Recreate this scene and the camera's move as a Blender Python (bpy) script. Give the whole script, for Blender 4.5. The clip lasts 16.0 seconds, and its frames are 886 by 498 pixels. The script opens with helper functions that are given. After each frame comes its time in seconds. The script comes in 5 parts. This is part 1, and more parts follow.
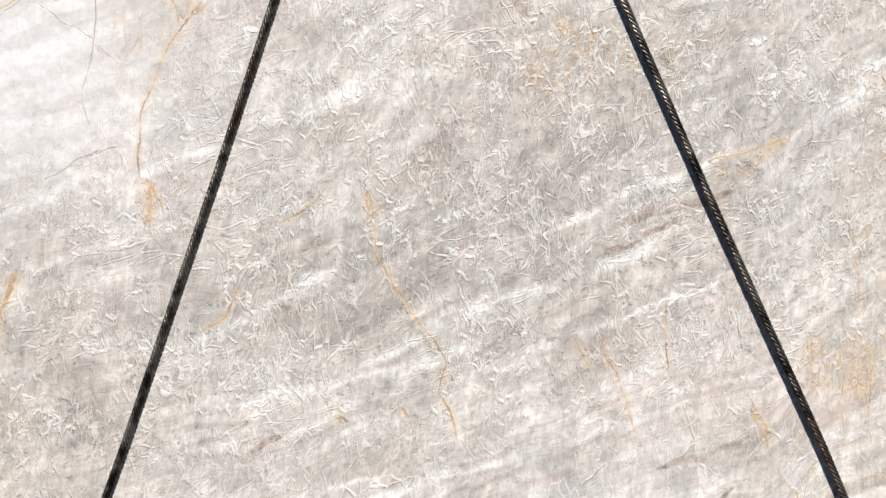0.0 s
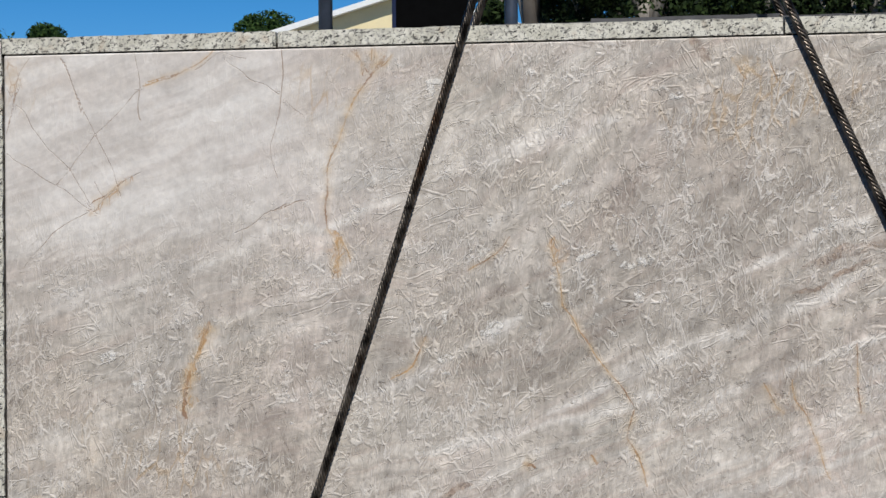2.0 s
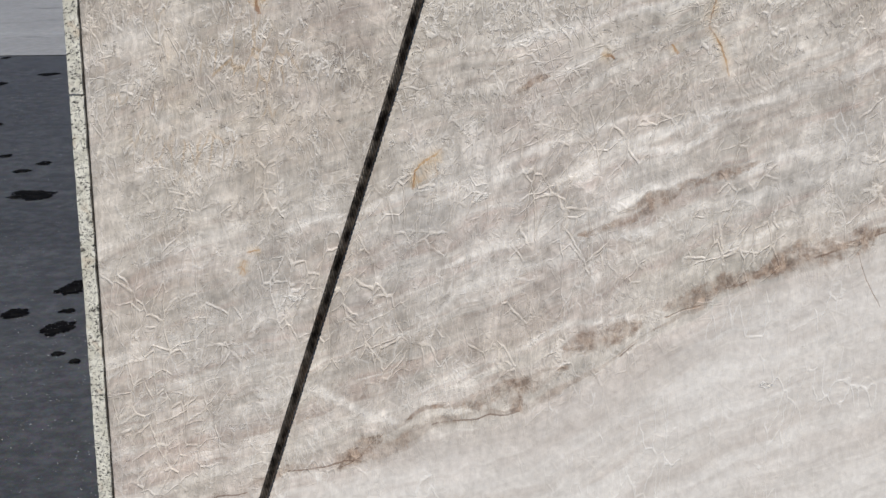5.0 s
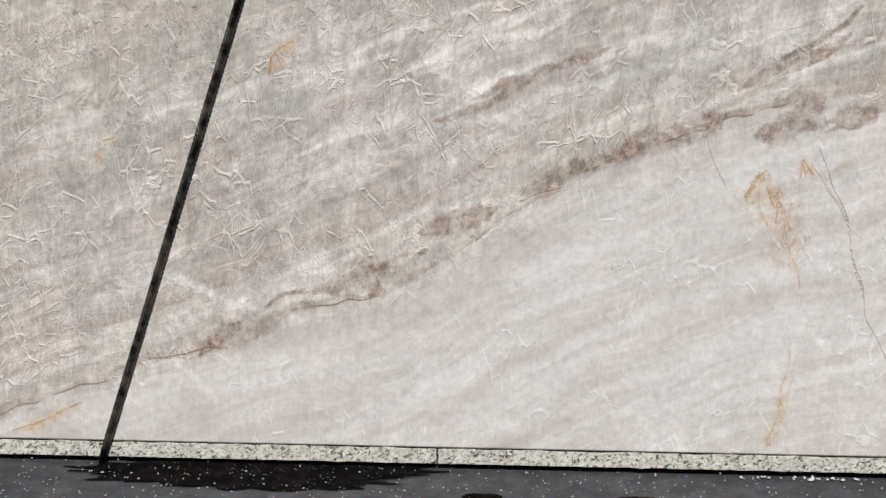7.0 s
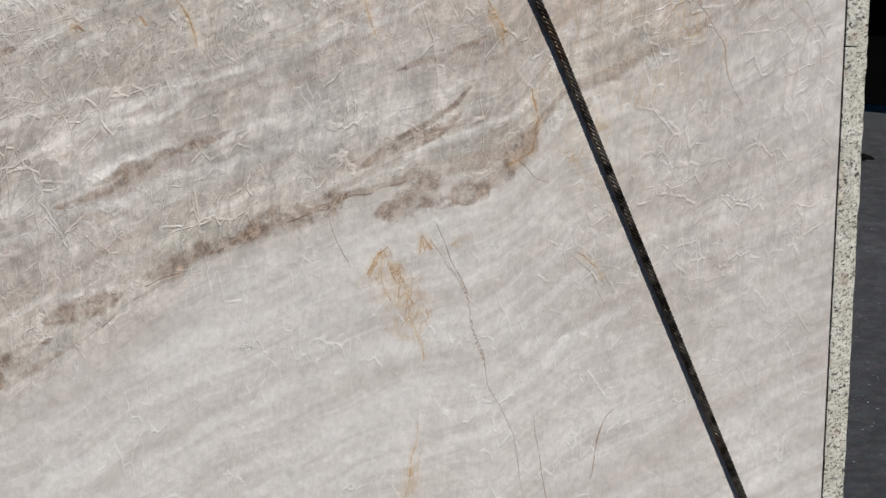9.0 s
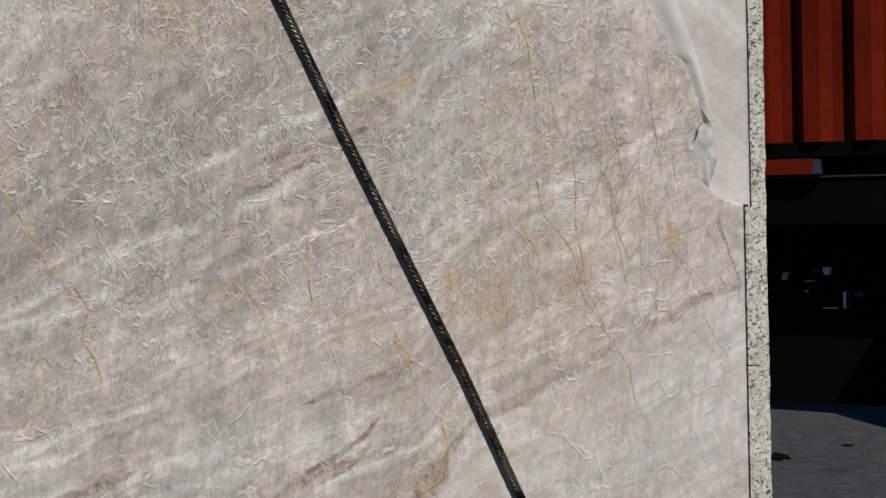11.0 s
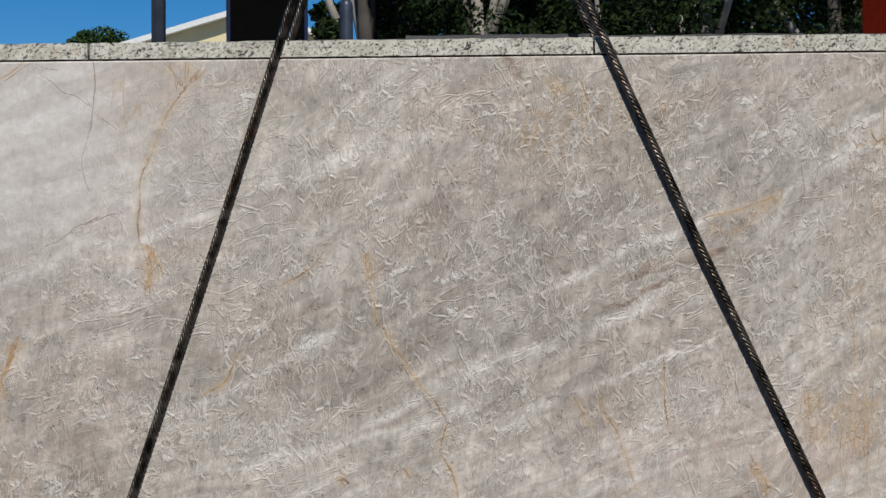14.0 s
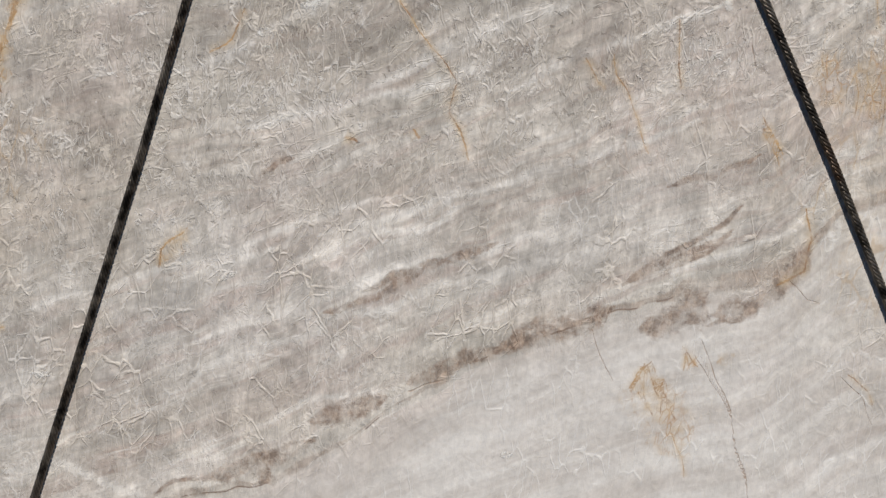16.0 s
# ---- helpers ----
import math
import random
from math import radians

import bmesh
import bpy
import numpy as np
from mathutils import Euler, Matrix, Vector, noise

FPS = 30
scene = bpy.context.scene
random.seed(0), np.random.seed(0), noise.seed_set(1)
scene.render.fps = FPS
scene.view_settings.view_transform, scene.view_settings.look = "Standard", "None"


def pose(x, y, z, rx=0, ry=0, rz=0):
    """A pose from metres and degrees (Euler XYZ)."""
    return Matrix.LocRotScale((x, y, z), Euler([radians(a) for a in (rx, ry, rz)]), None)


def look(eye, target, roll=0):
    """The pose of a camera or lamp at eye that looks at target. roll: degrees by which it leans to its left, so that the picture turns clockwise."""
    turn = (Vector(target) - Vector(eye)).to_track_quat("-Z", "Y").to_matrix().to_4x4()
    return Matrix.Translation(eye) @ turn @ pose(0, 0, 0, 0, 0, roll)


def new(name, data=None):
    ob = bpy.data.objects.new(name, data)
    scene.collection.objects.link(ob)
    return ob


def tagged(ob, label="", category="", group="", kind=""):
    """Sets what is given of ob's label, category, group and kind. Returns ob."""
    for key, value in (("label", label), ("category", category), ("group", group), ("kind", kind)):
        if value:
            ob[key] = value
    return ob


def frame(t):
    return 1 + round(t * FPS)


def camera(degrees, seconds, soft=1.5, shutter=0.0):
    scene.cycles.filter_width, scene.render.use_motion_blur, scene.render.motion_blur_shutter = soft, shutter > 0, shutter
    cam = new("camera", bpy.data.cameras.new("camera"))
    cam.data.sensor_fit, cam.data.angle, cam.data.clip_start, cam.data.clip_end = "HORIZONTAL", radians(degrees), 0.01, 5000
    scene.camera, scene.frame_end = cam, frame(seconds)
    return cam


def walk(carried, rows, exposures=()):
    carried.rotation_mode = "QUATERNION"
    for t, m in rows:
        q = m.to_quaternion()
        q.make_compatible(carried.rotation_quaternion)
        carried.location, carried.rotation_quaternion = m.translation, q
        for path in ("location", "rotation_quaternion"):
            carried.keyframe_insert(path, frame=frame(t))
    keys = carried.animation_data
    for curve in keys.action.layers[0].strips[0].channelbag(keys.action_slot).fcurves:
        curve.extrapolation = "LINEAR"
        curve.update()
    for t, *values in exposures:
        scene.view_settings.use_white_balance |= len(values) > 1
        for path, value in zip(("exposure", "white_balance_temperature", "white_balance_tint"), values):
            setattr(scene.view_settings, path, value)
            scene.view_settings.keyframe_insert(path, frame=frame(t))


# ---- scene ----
cam = camera(30.0, 16.0)
PATH = [
    (0, (0.081, -3.724, 1.732), (0.016, -1.725, 1.692), 0.4),
    (0.5, (0.035, -3.74, 1.719), (0.004, -1.74, 1.733), 0.7),
    (1, (0.03, -3.741, 1.719), (0.012, -1.742, 1.746), 0.2),
    (1.5, (0.009, -3.751, 1.722), (-0.067, -1.753, 1.756), -0.4),
    (2, (-0.019, -3.753, 1.722), (-0.253, -1.767, 1.745), -0.6),
    (2.5, (-0.042, -3.74, 1.723), (-0.375, -1.768, 1.731), -0.7),
    (3, (-0.043, -3.734, 1.711), (-0.374, -1.761, 1.678), -0.8),
    (3.5, (-0.053, -3.723, 1.69), (-0.384, -1.754, 1.562), -0.7),
    (4, (-0.061, -3.718, 1.658), (-0.395, -1.76, 1.429), -1.0),
    (4.5, (0.005, -3.695, 1.621), (-0.355, -1.754, 1.3), -1.1),
    (4.7, (0.013, -3.686, 1.62), (-0.343, -1.752, 1.26), -1.3),
    (6.8, (0.047, -3.721, 1.583), (-0.191, -1.808, 1.053), -1.3),
    (7, (0.058, -3.727, 1.588), (-0.139, -1.808, 1.059), -1.0),
    (7.5, (0.104, -3.745, 1.585), (0.022, -1.814, 1.068), -0.2),
    (8, (0.108, -3.763, 1.597), (0.139, -1.828, 1.094), 0.1),
    (8.2, (0.103, -3.767, 1.597), (0.189, -1.832, 1.1), -0.0),
    (10.3, (0.132, -3.751, 1.638), (0.442, -1.788, 1.414), -1.3),
    (10.5, (0.139, -3.756, 1.65), (0.457, -1.79, 1.471), -1.7),
    (11, (0.142, -3.754, 1.675), (0.474, -1.783, 1.588), -1.6),
    (11.5, (0.142, -3.759, 1.696), (0.464, -1.785, 1.694), -2.1),
    (12, (0.144, -3.771, 1.708), (0.459, -1.797, 1.763), -1.8),
    (12.5, (0.138, -3.775, 1.706), (0.452, -1.801, 1.753), -1.7),
    (13, (0.108, -3.771, 1.71), (0.343, -1.786, 1.76), -1.6),
    (13.5, (0.065, -3.756, 1.709), (0.137, -1.758, 1.755), -1.0),
    (14, (0.035, -3.759, 1.709), (-0.003, -1.76, 1.755), -0.5),
    (14.5, (0.026, -3.745, 1.691), (-0.029, -1.746, 1.704), 0.1),
    (15, (0.059, -3.736, 1.719), (-0.008, -1.742, 1.593), -0.1),
    (15.5, (0.066, -3.715, 1.781), (-0.001, -1.737, 1.493), -0.4),
    (16, (0.102, -3.683, 1.89), (0.015, -1.738, 1.43), -0.2),
]
walk(cam, [(t, look(eye, target, roll)) for t, eye, target, roll in PATH], exposures=[(0, 0.78, 6230, 10), (0.3, 0.55, 6230, 10), (0.6, 0.38, 6310, 10), (1.5, 0.14, 6310, 10), (2.5, 0.15, 6310, 10), (4.5, 0.2, 6310, 10), (7, 0.22, 6310, 10), (8, 0.12, 6310, 10), (10.5, -0.1, 6395, 10), (12.5, -0.1, 6395, 10), (14, -0.06, 6390, 10), (14.5, 0.06, 6390, 10), (16, 0.07, 6390, 10)])

# ---- light ----
SUN = Vector((0.13, -0.62, 0.77)).normalized()
world = bpy.data.worlds.new("sky")
scene.world = world
world.use_nodes = True
wn = world.node_tree.nodes
wl = world.node_tree.links
sky = wn.new("ShaderNodeTexSky")
sky.sky_type = "NISHITA"
sky.sun_disc = False
sky.sun_elevation = math.asin(SUN.z)
sky.sun_rotation = math.atan2(SUN.x, SUN.y)
sky.altitude, sky.air_density, sky.dust_density, sky.ozone_density = 2500.0, 1.0, 0.1, 3.0
wn["Background"].inputs["Strength"].default_value = 0.084
deep = wn.new("ShaderNodeHueSaturation")
deep.inputs["Saturation"].default_value = 1.42
wl.new(sky.outputs["Color"], deep.inputs["Color"])
wl.new(deep.outputs["Color"], wn["Background"].inputs["Color"])
sun = new("sun", bpy.data.lights.new("sun", "SUN"))
sun.data.energy, sun.data.angle, sun.data.color = 4.2, radians(0.53), (1.0, 0.955, 0.875)
sun.matrix_world = look(SUN * 30, (0, 0, 0))


# ---- materials ----
class Mat:
    """A small wrapper round a node material."""

    def __init__(self, name, rough=0.6, metal=0.0, spec=0.5):
        self.m = bpy.data.materials.new(name)
        self.m.use_nodes = True
        self.nt = self.m.node_tree
        self.b = self.nt.nodes["Principled BSDF"]
        self.b.inputs["Roughness"].default_value = rough
        self.b.inputs["Metallic"].default_value = metal
        self.b.inputs["Specular IOR Level"].default_value = spec
        self.co = self.nt.nodes.new("ShaderNodeTexCoord").outputs["Object"]

    def node(self, kind, **kw):
        n = self.nt.nodes.new(kind)
        for k, v in kw.items():
            if k == "op":
                n.operation = v
            elif k == "feature":
                n.feature = v
            elif k == "dims":
                n.noise_dimensions = v
        return n

    def link(self, a, b):
        if isinstance(a, (int, float)):
            b.default_value = a
        elif isinstance(a, tuple):
            b.default_value = (*a, 1.0) if len(a) == 3 and b.type == "RGBA" else a
        else:
            self.nt.links.new(a, b)

    def math(self, op, a, b=0.0, c=None, clamp=False):
        n = self.node("ShaderNodeMath", op=op)
        n.use_clamp = clamp
        self.link(a, n.inputs[0])
        self.link(b, n.inputs[1])
        if c is not None:
            self.link(c, n.inputs[2])
        return n.outputs[0]

    def scaled(self, sx, sy, sz, turn=(0, 0, 0), src=None):
        """Coordinates turned first and then stretched."""
        v = src or self.co
        for scale, rot in (((1, 1, 1), turn), ((sx, sy, sz), (0, 0, 0))):
            n = self.node("ShaderNodeMapping")
            n.inputs["Scale"].default_value = scale
            n.inputs["Rotation"].default_value = [radians(a) for a in rot]
            self.link(v, n.inputs["Vector"])
            v = n.outputs[0]
        return v

    def noise(self, scale, detail=4, rough=0.55, distort=0.0, src=None):
        n = self.node("ShaderNodeTexNoise")
        n.inputs["Scale"].default_value = scale
        n.inputs["Detail"].default_value = detail
        n.inputs["Roughness"].default_value = rough
        n.inputs["Distortion"].default_value = distort
        self.link(src or self.co, n.inputs["Vector"])
        return n.outputs["Fac"]

    def voronoi(self, scale, feature="F1", src=None, out="Distance", rand=1.0):
        n = self.node("ShaderNodeTexVoronoi", feature=feature)
        n.inputs["Scale"].default_value = scale
        n.inputs["Randomness"].default_value = rand
        self.link(src or self.co, n.inputs["Vector"])
        return n.outputs[out]

    def ramp(self, fac, lo, hi, a=0.0, b=1.0):
        n = self.node("ShaderNodeMapRange")
        n.interpolation_type = "SMOOTHSTEP"
        for k, v in ((1, lo), (2, hi), (3, a), (4, b)):
            n.inputs[k].default_value = v
        self.link(fac, n.inputs[0])
        return n.outputs[0]

    def mix(self, fac, a, b, kind="MIX"):
        n = self.node("ShaderNodeMix")
        n.data_type, n.blend_type = "RGBA", kind
        self.link(fac, n.inputs[0])
        self.link(a, n.inputs[6])
        self.link(b, n.inputs[7])
        return n.outputs[2]

    def attr(self, name):
        n = self.node("ShaderNodeAttribute")
        n.attribute_name = name
        return n.outputs["Fac"]

    def random(self):
        return self.node("ShaderNodeObjectInfo").outputs["Random"]

    def color(self, c):
        self.link(c, self.b.inputs["Base Color"])
        return self

    def rough(self, r):
        self.link(r, self.b.inputs["Roughness"])
        return self

    def bump(self, h, strength=0.3, dist=0.002):
        n = self.node("ShaderNodeBump")
        n.inputs["Strength"].default_value = strength
        n.inputs["Distance"].default_value = dist
        self.link(h, n.inputs["Height"])
        self.link(n.outputs[0], self.b.inputs["Normal"])
        return self


def simple(name, col, rough=0.6, metal=0.0, vary=0.25, scale=6.0, bump=0.0, dark=0.6, spec=0.5):
    """A painted or plain surface with two scales of wear."""
    m = Mat(name, rough, metal, spec)
    big, fine = m.noise(scale, 5), m.noise(scale * 14, 3)
    f = m.math("ADD", m.math("MULTIPLY", big, 0.65), m.math("MULTIPLY", fine, 0.35))
    lo = tuple(c * (1 - vary * dark * 2) for c in col)
    m.color(m.mix(m.ramp(f, 0.3, 0.7), lo, tuple(min(1, c * (1 + vary * 0.4)) for c in col)))
    m.rough(m.ramp(fine, 0.2, 0.8, max(0.05, rough - 0.12), min(1, rough + 0.12)))
    if bump:
        m.bump(fine, bump, 0.003)
    return m.m


def granite():
    m = Mat("speckled_granite", 0.75)
    shift = m.node("ShaderNodeVectorMath", op="ADD")
    m.link(m.co, shift.inputs[0])
    spread = m.math("MULTIPLY", m.random(), 13.0)
    m.link(spread, shift.inputs[1])
    v = shift.outputs[0]
    base = m.mix(m.ramp(m.noise(38, 3, src=v), 0.35, 0.65), (0.55, 0.53, 0.45), (0.70, 0.68, 0.60))
    grey = m.ramp(m.noise(110, 3, 0.6, src=v), 0.52, 0.60)
    c = m.mix(m.math("MULTIPLY", grey, 0.6), base, (0.30, 0.285, 0.26))
    tan = m.ramp(m.noise(21, 2, src=v), 0.60, 0.72)
    c = m.mix(m.math("MULTIPLY", tan, 0.4), c, (0.45, 0.33, 0.22))
    stretch = m.scaled(0.7, 0.85, 1.1, (0, 25, 0), v)
    black = m.ramp(m.noise(185, 3, 0.6, 0.7, src=stretch), 0.575, 0.61)
    blotch = m.math("MULTIPLY", m.ramp(m.noise(95, 3, 0.6, 0.6, src=stretch), 0.60, 0.635), 0.9)
    c = m.mix(m.math("MULTIPLY", m.math("MAXIMUM", black, blotch), m.ramp(m.noise(30, 2, src=v), 0.30, 0.5, 0.55, 1.0)), c, (0.022, 0.020, 0.019))
    return m.color(c).bump(m.noise(180, 2, src=v), 0.35, 0.002).m


def asphalt(name, col, pale, speck, grit=0.22, uneven=0.8):
    m = Mat(name, 0.88)
    big, mid = m.noise(0.35, 5), m.noise(2.2, 5)
    c = m.mix(m.ramp(big, 0.35, 0.65), tuple(v * 0.8 for v in col), col)
    c = m.mix(m.ramp(mid, 0.42, 0.72, 0, 0.4), c, tuple(v * 0.7 for v in col))
    streak = m.noise(1.0, 4, src=m.scaled(0.25, 2.2, 1))
    c = m.mix(m.ramp(streak, 0.48, 0.66, 0, 0.35), c, pale)
    grain = m.voronoi(140, out="Color")
    c = m.mix(grit, c, grain, "OVERLAY")
    dots = m.ramp(m.voronoi(46), 0.13, 0.07)
    some = m.ramp(m.noise(9, 2), 0.5, 0.58)
    c = m.mix(m.math("MULTIPLY", m.math("MULTIPLY", dots, some), speck), c, (0.55, 0.55, 0.53))
    patchy = m.ramp(m.noise(14, 6, 0.7), 0.38, 0.66, 0.55, 1.25)
    tone = m.node("ShaderNodeCombineColor")
    for ch in range(3):
        m.link(patchy, tone.inputs[ch])
    c = m.mix(uneven, c, tone.outputs[0], "MULTIPLY")
    oil = m.ramp(m.noise(0.9, 3, src=m.scaled(0.9, 2.0, 1)), 0.63, 0.7)
    c = m.mix(m.math("MULTIPLY", oil, 0.7), c, tuple(v * 0.35 for v in col))
    return m.color(c).bump(m.noise(260, 2), 0.5, 0.004).m


def wet_asphalt():
    m = Mat("wet_asphalt", 0.9, 0.0, 0.03)
    c = m.mix(m.ramp(m.noise(26, 3), 0.4, 0.7), (0.003, 0.0026, 0.0024), (0.009, 0.008, 0.007))
    dots = m.ramp(m.voronoi(105), 0.17, 0.08)
    some = m.ramp(m.noise(14, 3, 0.6), 0.46, 0.60)
    c = m.mix(m.math("MULTIPLY", dots, some), c, (0.42, 0.41, 0.39))
    return m.color(c).bump(m.noise(160, 2), 0.5, 0.004).m


def wire():
    m = Mat("greasy_steel_wire", 0.36, 0.85, 0.5)
    f = m.noise(30, 4)
    c = m.mix(m.ramp(f, 0.35, 0.7), (0.014, 0.011, 0.009), (0.19, 0.16, 0.13))
    rust = m.ramp(m.noise(7, 3), 0.55, 0.7)
    c = m.mix(m.math("MULTIPLY", rust, 0.5), c, (0.075, 0.035, 0.014))
    return m.color(c).bump(m.noise(700, 2), 0.4, 0.001).m


def leafy(name, a, b):
    m = Mat(name, 0.75, 0.0, 0.12)
    isl = m.node("ShaderNodeNewGeometry").outputs["Random Per Island"]
    c = m.mix(isl, a, b)
    m.color(c)
    m.b.inputs["Transmission Weight"].default_value = 0.0
    return m.m


GRANITE = granite()
WIRE = wire()
ASPHALT = asphalt("dark_asphalt", (0.048, 0.048, 0.050), (0.075, 0.075, 0.077), 0.7)
PALE = asphalt("weathered_pale_asphalt", (0.27, 0.262, 0.25), (0.33, 0.325, 0.31), 0.1, 0.06, 0.3)
WET = wet_asphalt()
GLUE = simple("dark_resin_joint", (0.018, 0.014, 0.011), 0.6, vary=0.3)
WHITE_PAINT = simple("white_van_paint", (0.80, 0.80, 0.80), 0.3, vary=0.05)
BLACK_PLASTIC = simple("black_plastic", (0.015, 0.015, 0.016), 0.55)
RUBBER = simple("tyre_rubber", (0.018, 0.018, 0.018), 0.85)
GLASS_DARK = simple("dark_window_glass", (0.02, 0.025, 0.03), 0.08)
SILVER = simple("galvanised_steel", (0.52, 0.53, 0.54), 0.4, 0.6, vary=0.15)
RED_LIGHT = simple("red_lens", (0.28, 0.012, 0.015), 0.25)
RED_PAINT = simple("weathered_red_container_paint", (0.135, 0.0115, 0.004), 0.8, vary=0.28, scale=2.0, bump=0.1, spec=0.04)
# near-black: dark steel, and shade painted onto the rail and trailer parts
DARK_SHADED_STEEL = simple("dark_and_shaded_steel", (0.003, 0.003, 0.003), 0.9, spec=0.03)
NAVY = simple("navy_painted_steel", (0.010, 0.018, 0.055), 0.6, spec=0.2)
POST_PAINT = simple("grey_blue_pole_paint", (0.045, 0.055, 0.075), 0.4, 0.2)
CREAM = simple("cream_stucco", (0.74, 0.62, 0.36), 0.85, vary=0.08, scale=1.0, bump=0.1)
TRIM_WHITE = simple("white_trim", (0.75, 0.74, 0.70), 0.6, vary=0.08)
BARK = simple("pale_bark", (0.30, 0.27, 0.23), 0.9, vary=0.4, scale=3.0, bump=0.4)
DARK_BARK = simple("dark_bark", (0.06, 0.05, 0.04), 0.9, vary=0.4, scale=3.0, bump=0.4)
# leaf colours set darker than foliage, with the canopy's deep shade in them
LEAF = leafy("broad_leaves", (0.0037, 0.0087, 0.0025), (0.0248, 0.0422, 0.0099))
PINE = leafy("pine_needles", (0.010, 0.028, 0.007), (0.048, 0.085, 0.020))
FROND = leafy("palm_fronds", (0.018, 0.034, 0.008), (0.060, 0.080, 0.018))
OLIVE_FROND = leafy("olive_palm_fronds", (0.045, 0.050, 0.010), (0.13, 0.115, 0.022))
DRY_FROND = leafy("dry_palm_fronds", (0.20, 0.11, 0.04), (0.30, 0.19, 0.08))


# ---- building helpers ----
def mesh_of(name, bm, material=None, smooth=False):
    me = bpy.data.meshes.new(name)
    bm.to_mesh(me)
    bm.free()
    if material:
        me.materials.append(material)
    if smooth:
        me.polygons.foreach_set("use_smooth", [True] * len(me.polygons))
    return me


def part(name, bm, material, parent=None, label="", smooth=False):
    ob = new(name, mesh_of(name, bm, material, smooth))
    ob.parent = parent
    if label:
        tagged(ob, label)
    return ob


def thing(name, label, category, group="", at=None, kind=""):
    ob = new(name)
    if at is not None:
        ob.matrix_world = at
    return tagged(ob, label, category, group, kind)


def box(x0, x1, y0, y1, z0, z1, bevel=0.0, bm=None):
    """A box between two corners, with its edges rounded off."""
    out = bmesh.new()
    bmesh.ops.create_cube(out, size=1.0)
    for v in out.verts:
        v.co = Vector(((x0 + x1) / 2 + v.co.x * (x1 - x0), (y0 + y1) / 2 + v.co.y * (y1 - y0), (z0 + z1) / 2 + v.co.z * (z1 - z0)))
    if bevel:
        bmesh.ops.bevel(out, geom=out.edges[:], offset=bevel, segments=2, affect="EDGES", profile=0.7)
    if bm is None:
        return out
    tmp = bpy.data.meshes.new("tmp")
    out.to_mesh(tmp)
    out.free()
    bm.from_mesh(tmp)
    bpy.data.meshes.remove(tmp)
    return bm


def tube(points, radius, sides=8, bm=None, taper=None, caps=True):
    """A round bar along points."""
    bm = bm or bmesh.new()
    pts = [Vector(p) for p in points]
    rings = []
    side = None
    for i, p in enumerate(pts):
        d = (pts[min(i + 1, len(pts) - 1)] - pts[max(i - 1, 0)]).normalized()
        if side is None:
            side = d.orthogonal().normalized()
        side = (side - d * side.dot(d)).normalized()
        up = d.cross(side)
        r = radius if taper is None else radius + (taper - radius) * i / (len(pts) - 1)
        rings.append([bm.verts.new(p + r * (math.cos(a) * side + math.sin(a) * up)) for a in (2 * math.pi * k / sides for k in range(sides))])
    for a, b in zip(rings, rings[1:]):
        for k in range(sides):
            bm.faces.new((a[k], a[(k + 1) % sides], b[(k + 1) % sides], b[k]))
    if caps:
        bm.faces.new(rings[0][::-1])
        bm.faces.new(rings[-1])
    return bm


def disc(centre, axis, radius, depth, sides=28, bevel=0.0):
    bm = bmesh.new()
    turn = Vector(axis).to_track_quat("Z", "Y").to_matrix().to_4x4()
    bmesh.ops.create_cone(bm, cap_ends=True, segments=sides, radius1=radius, radius2=radius, depth=depth, matrix=Matrix.Translation(centre) @ turn)
    if bevel:
        rim = [e for e in bm.edges if len(e.link_faces) == 2 and any(len(f.verts) > 4 for f in e.link_faces)]
        bmesh.ops.bevel(bm, geom=rim, offset=bevel, segments=3, affect="EDGES")
    return bm


def ground_z(x, y):
    """The yard rises gently away from the slab."""
    return 0.046 * max(0.0, y - 0.6)


# ---- ground ----
def sheet(name, label, material, xs, ys, lift=0.0):
    verts = [(x, y, ground_z(x, y) + lift) for y in ys for x in xs]
    n = len(xs)
    faces = [(j * n + i, j * n + i + 1, (j + 1) * n + i + 1, (j + 1) * n + i) for j in range(len(ys) - 1) for i in range(n - 1)]
    me = bpy.data.meshes.new(name)
    me.from_pydata(verts, [], faces)
    me.materials.append(material)
    return tagged(new(name, me), label, name.split("_")[0], kind="structure")


sheet("ground", "dark worn asphalt yard with pale grit and oil stains", ASPHALT, [-900, -60, -12, -4, 0, 4, 12, 60, 900], [-900, -40, -6, 0, 0.6, 4, 12, 70, 900])
sheet("pavement", "pale weathered grey pavement crossed by faint tyre marks", PALE, [-900, -40, -20, -8, 8, 40, 900], [9.7, 14, 30, 70, 900], 0.006)


def stain(name, label, cx, cy, rx, ry, seed, material=None):
    """A flat, ragged patch on the asphalt."""
    bm = bmesh.new()
    ring = []
    for k in range(160):
        a = 2 * math.pi * k / 160
        r = 1 + 0.35 * noise.noise((math.cos(a) * 1.6 + seed, math.sin(a) * 1.6, seed)) + 0.25 * noise.noise((math.cos(a) * 7, math.sin(a) * 7 + seed, 3)) + 0.15 * noise.noise((math.cos(a) * 19, math.sin(a) * 19 + seed, 6))
        ring.append(bm.verts.new((cx + rx * r * math.cos(a), cy + ry * r * math.sin(a), ground_z(0, cy + ry * r * math.sin(a)) + 0.004)))
    bm.faces.new(ring)
    return tagged(part(name, bm, material or WET), label, "stain", kind="structure")


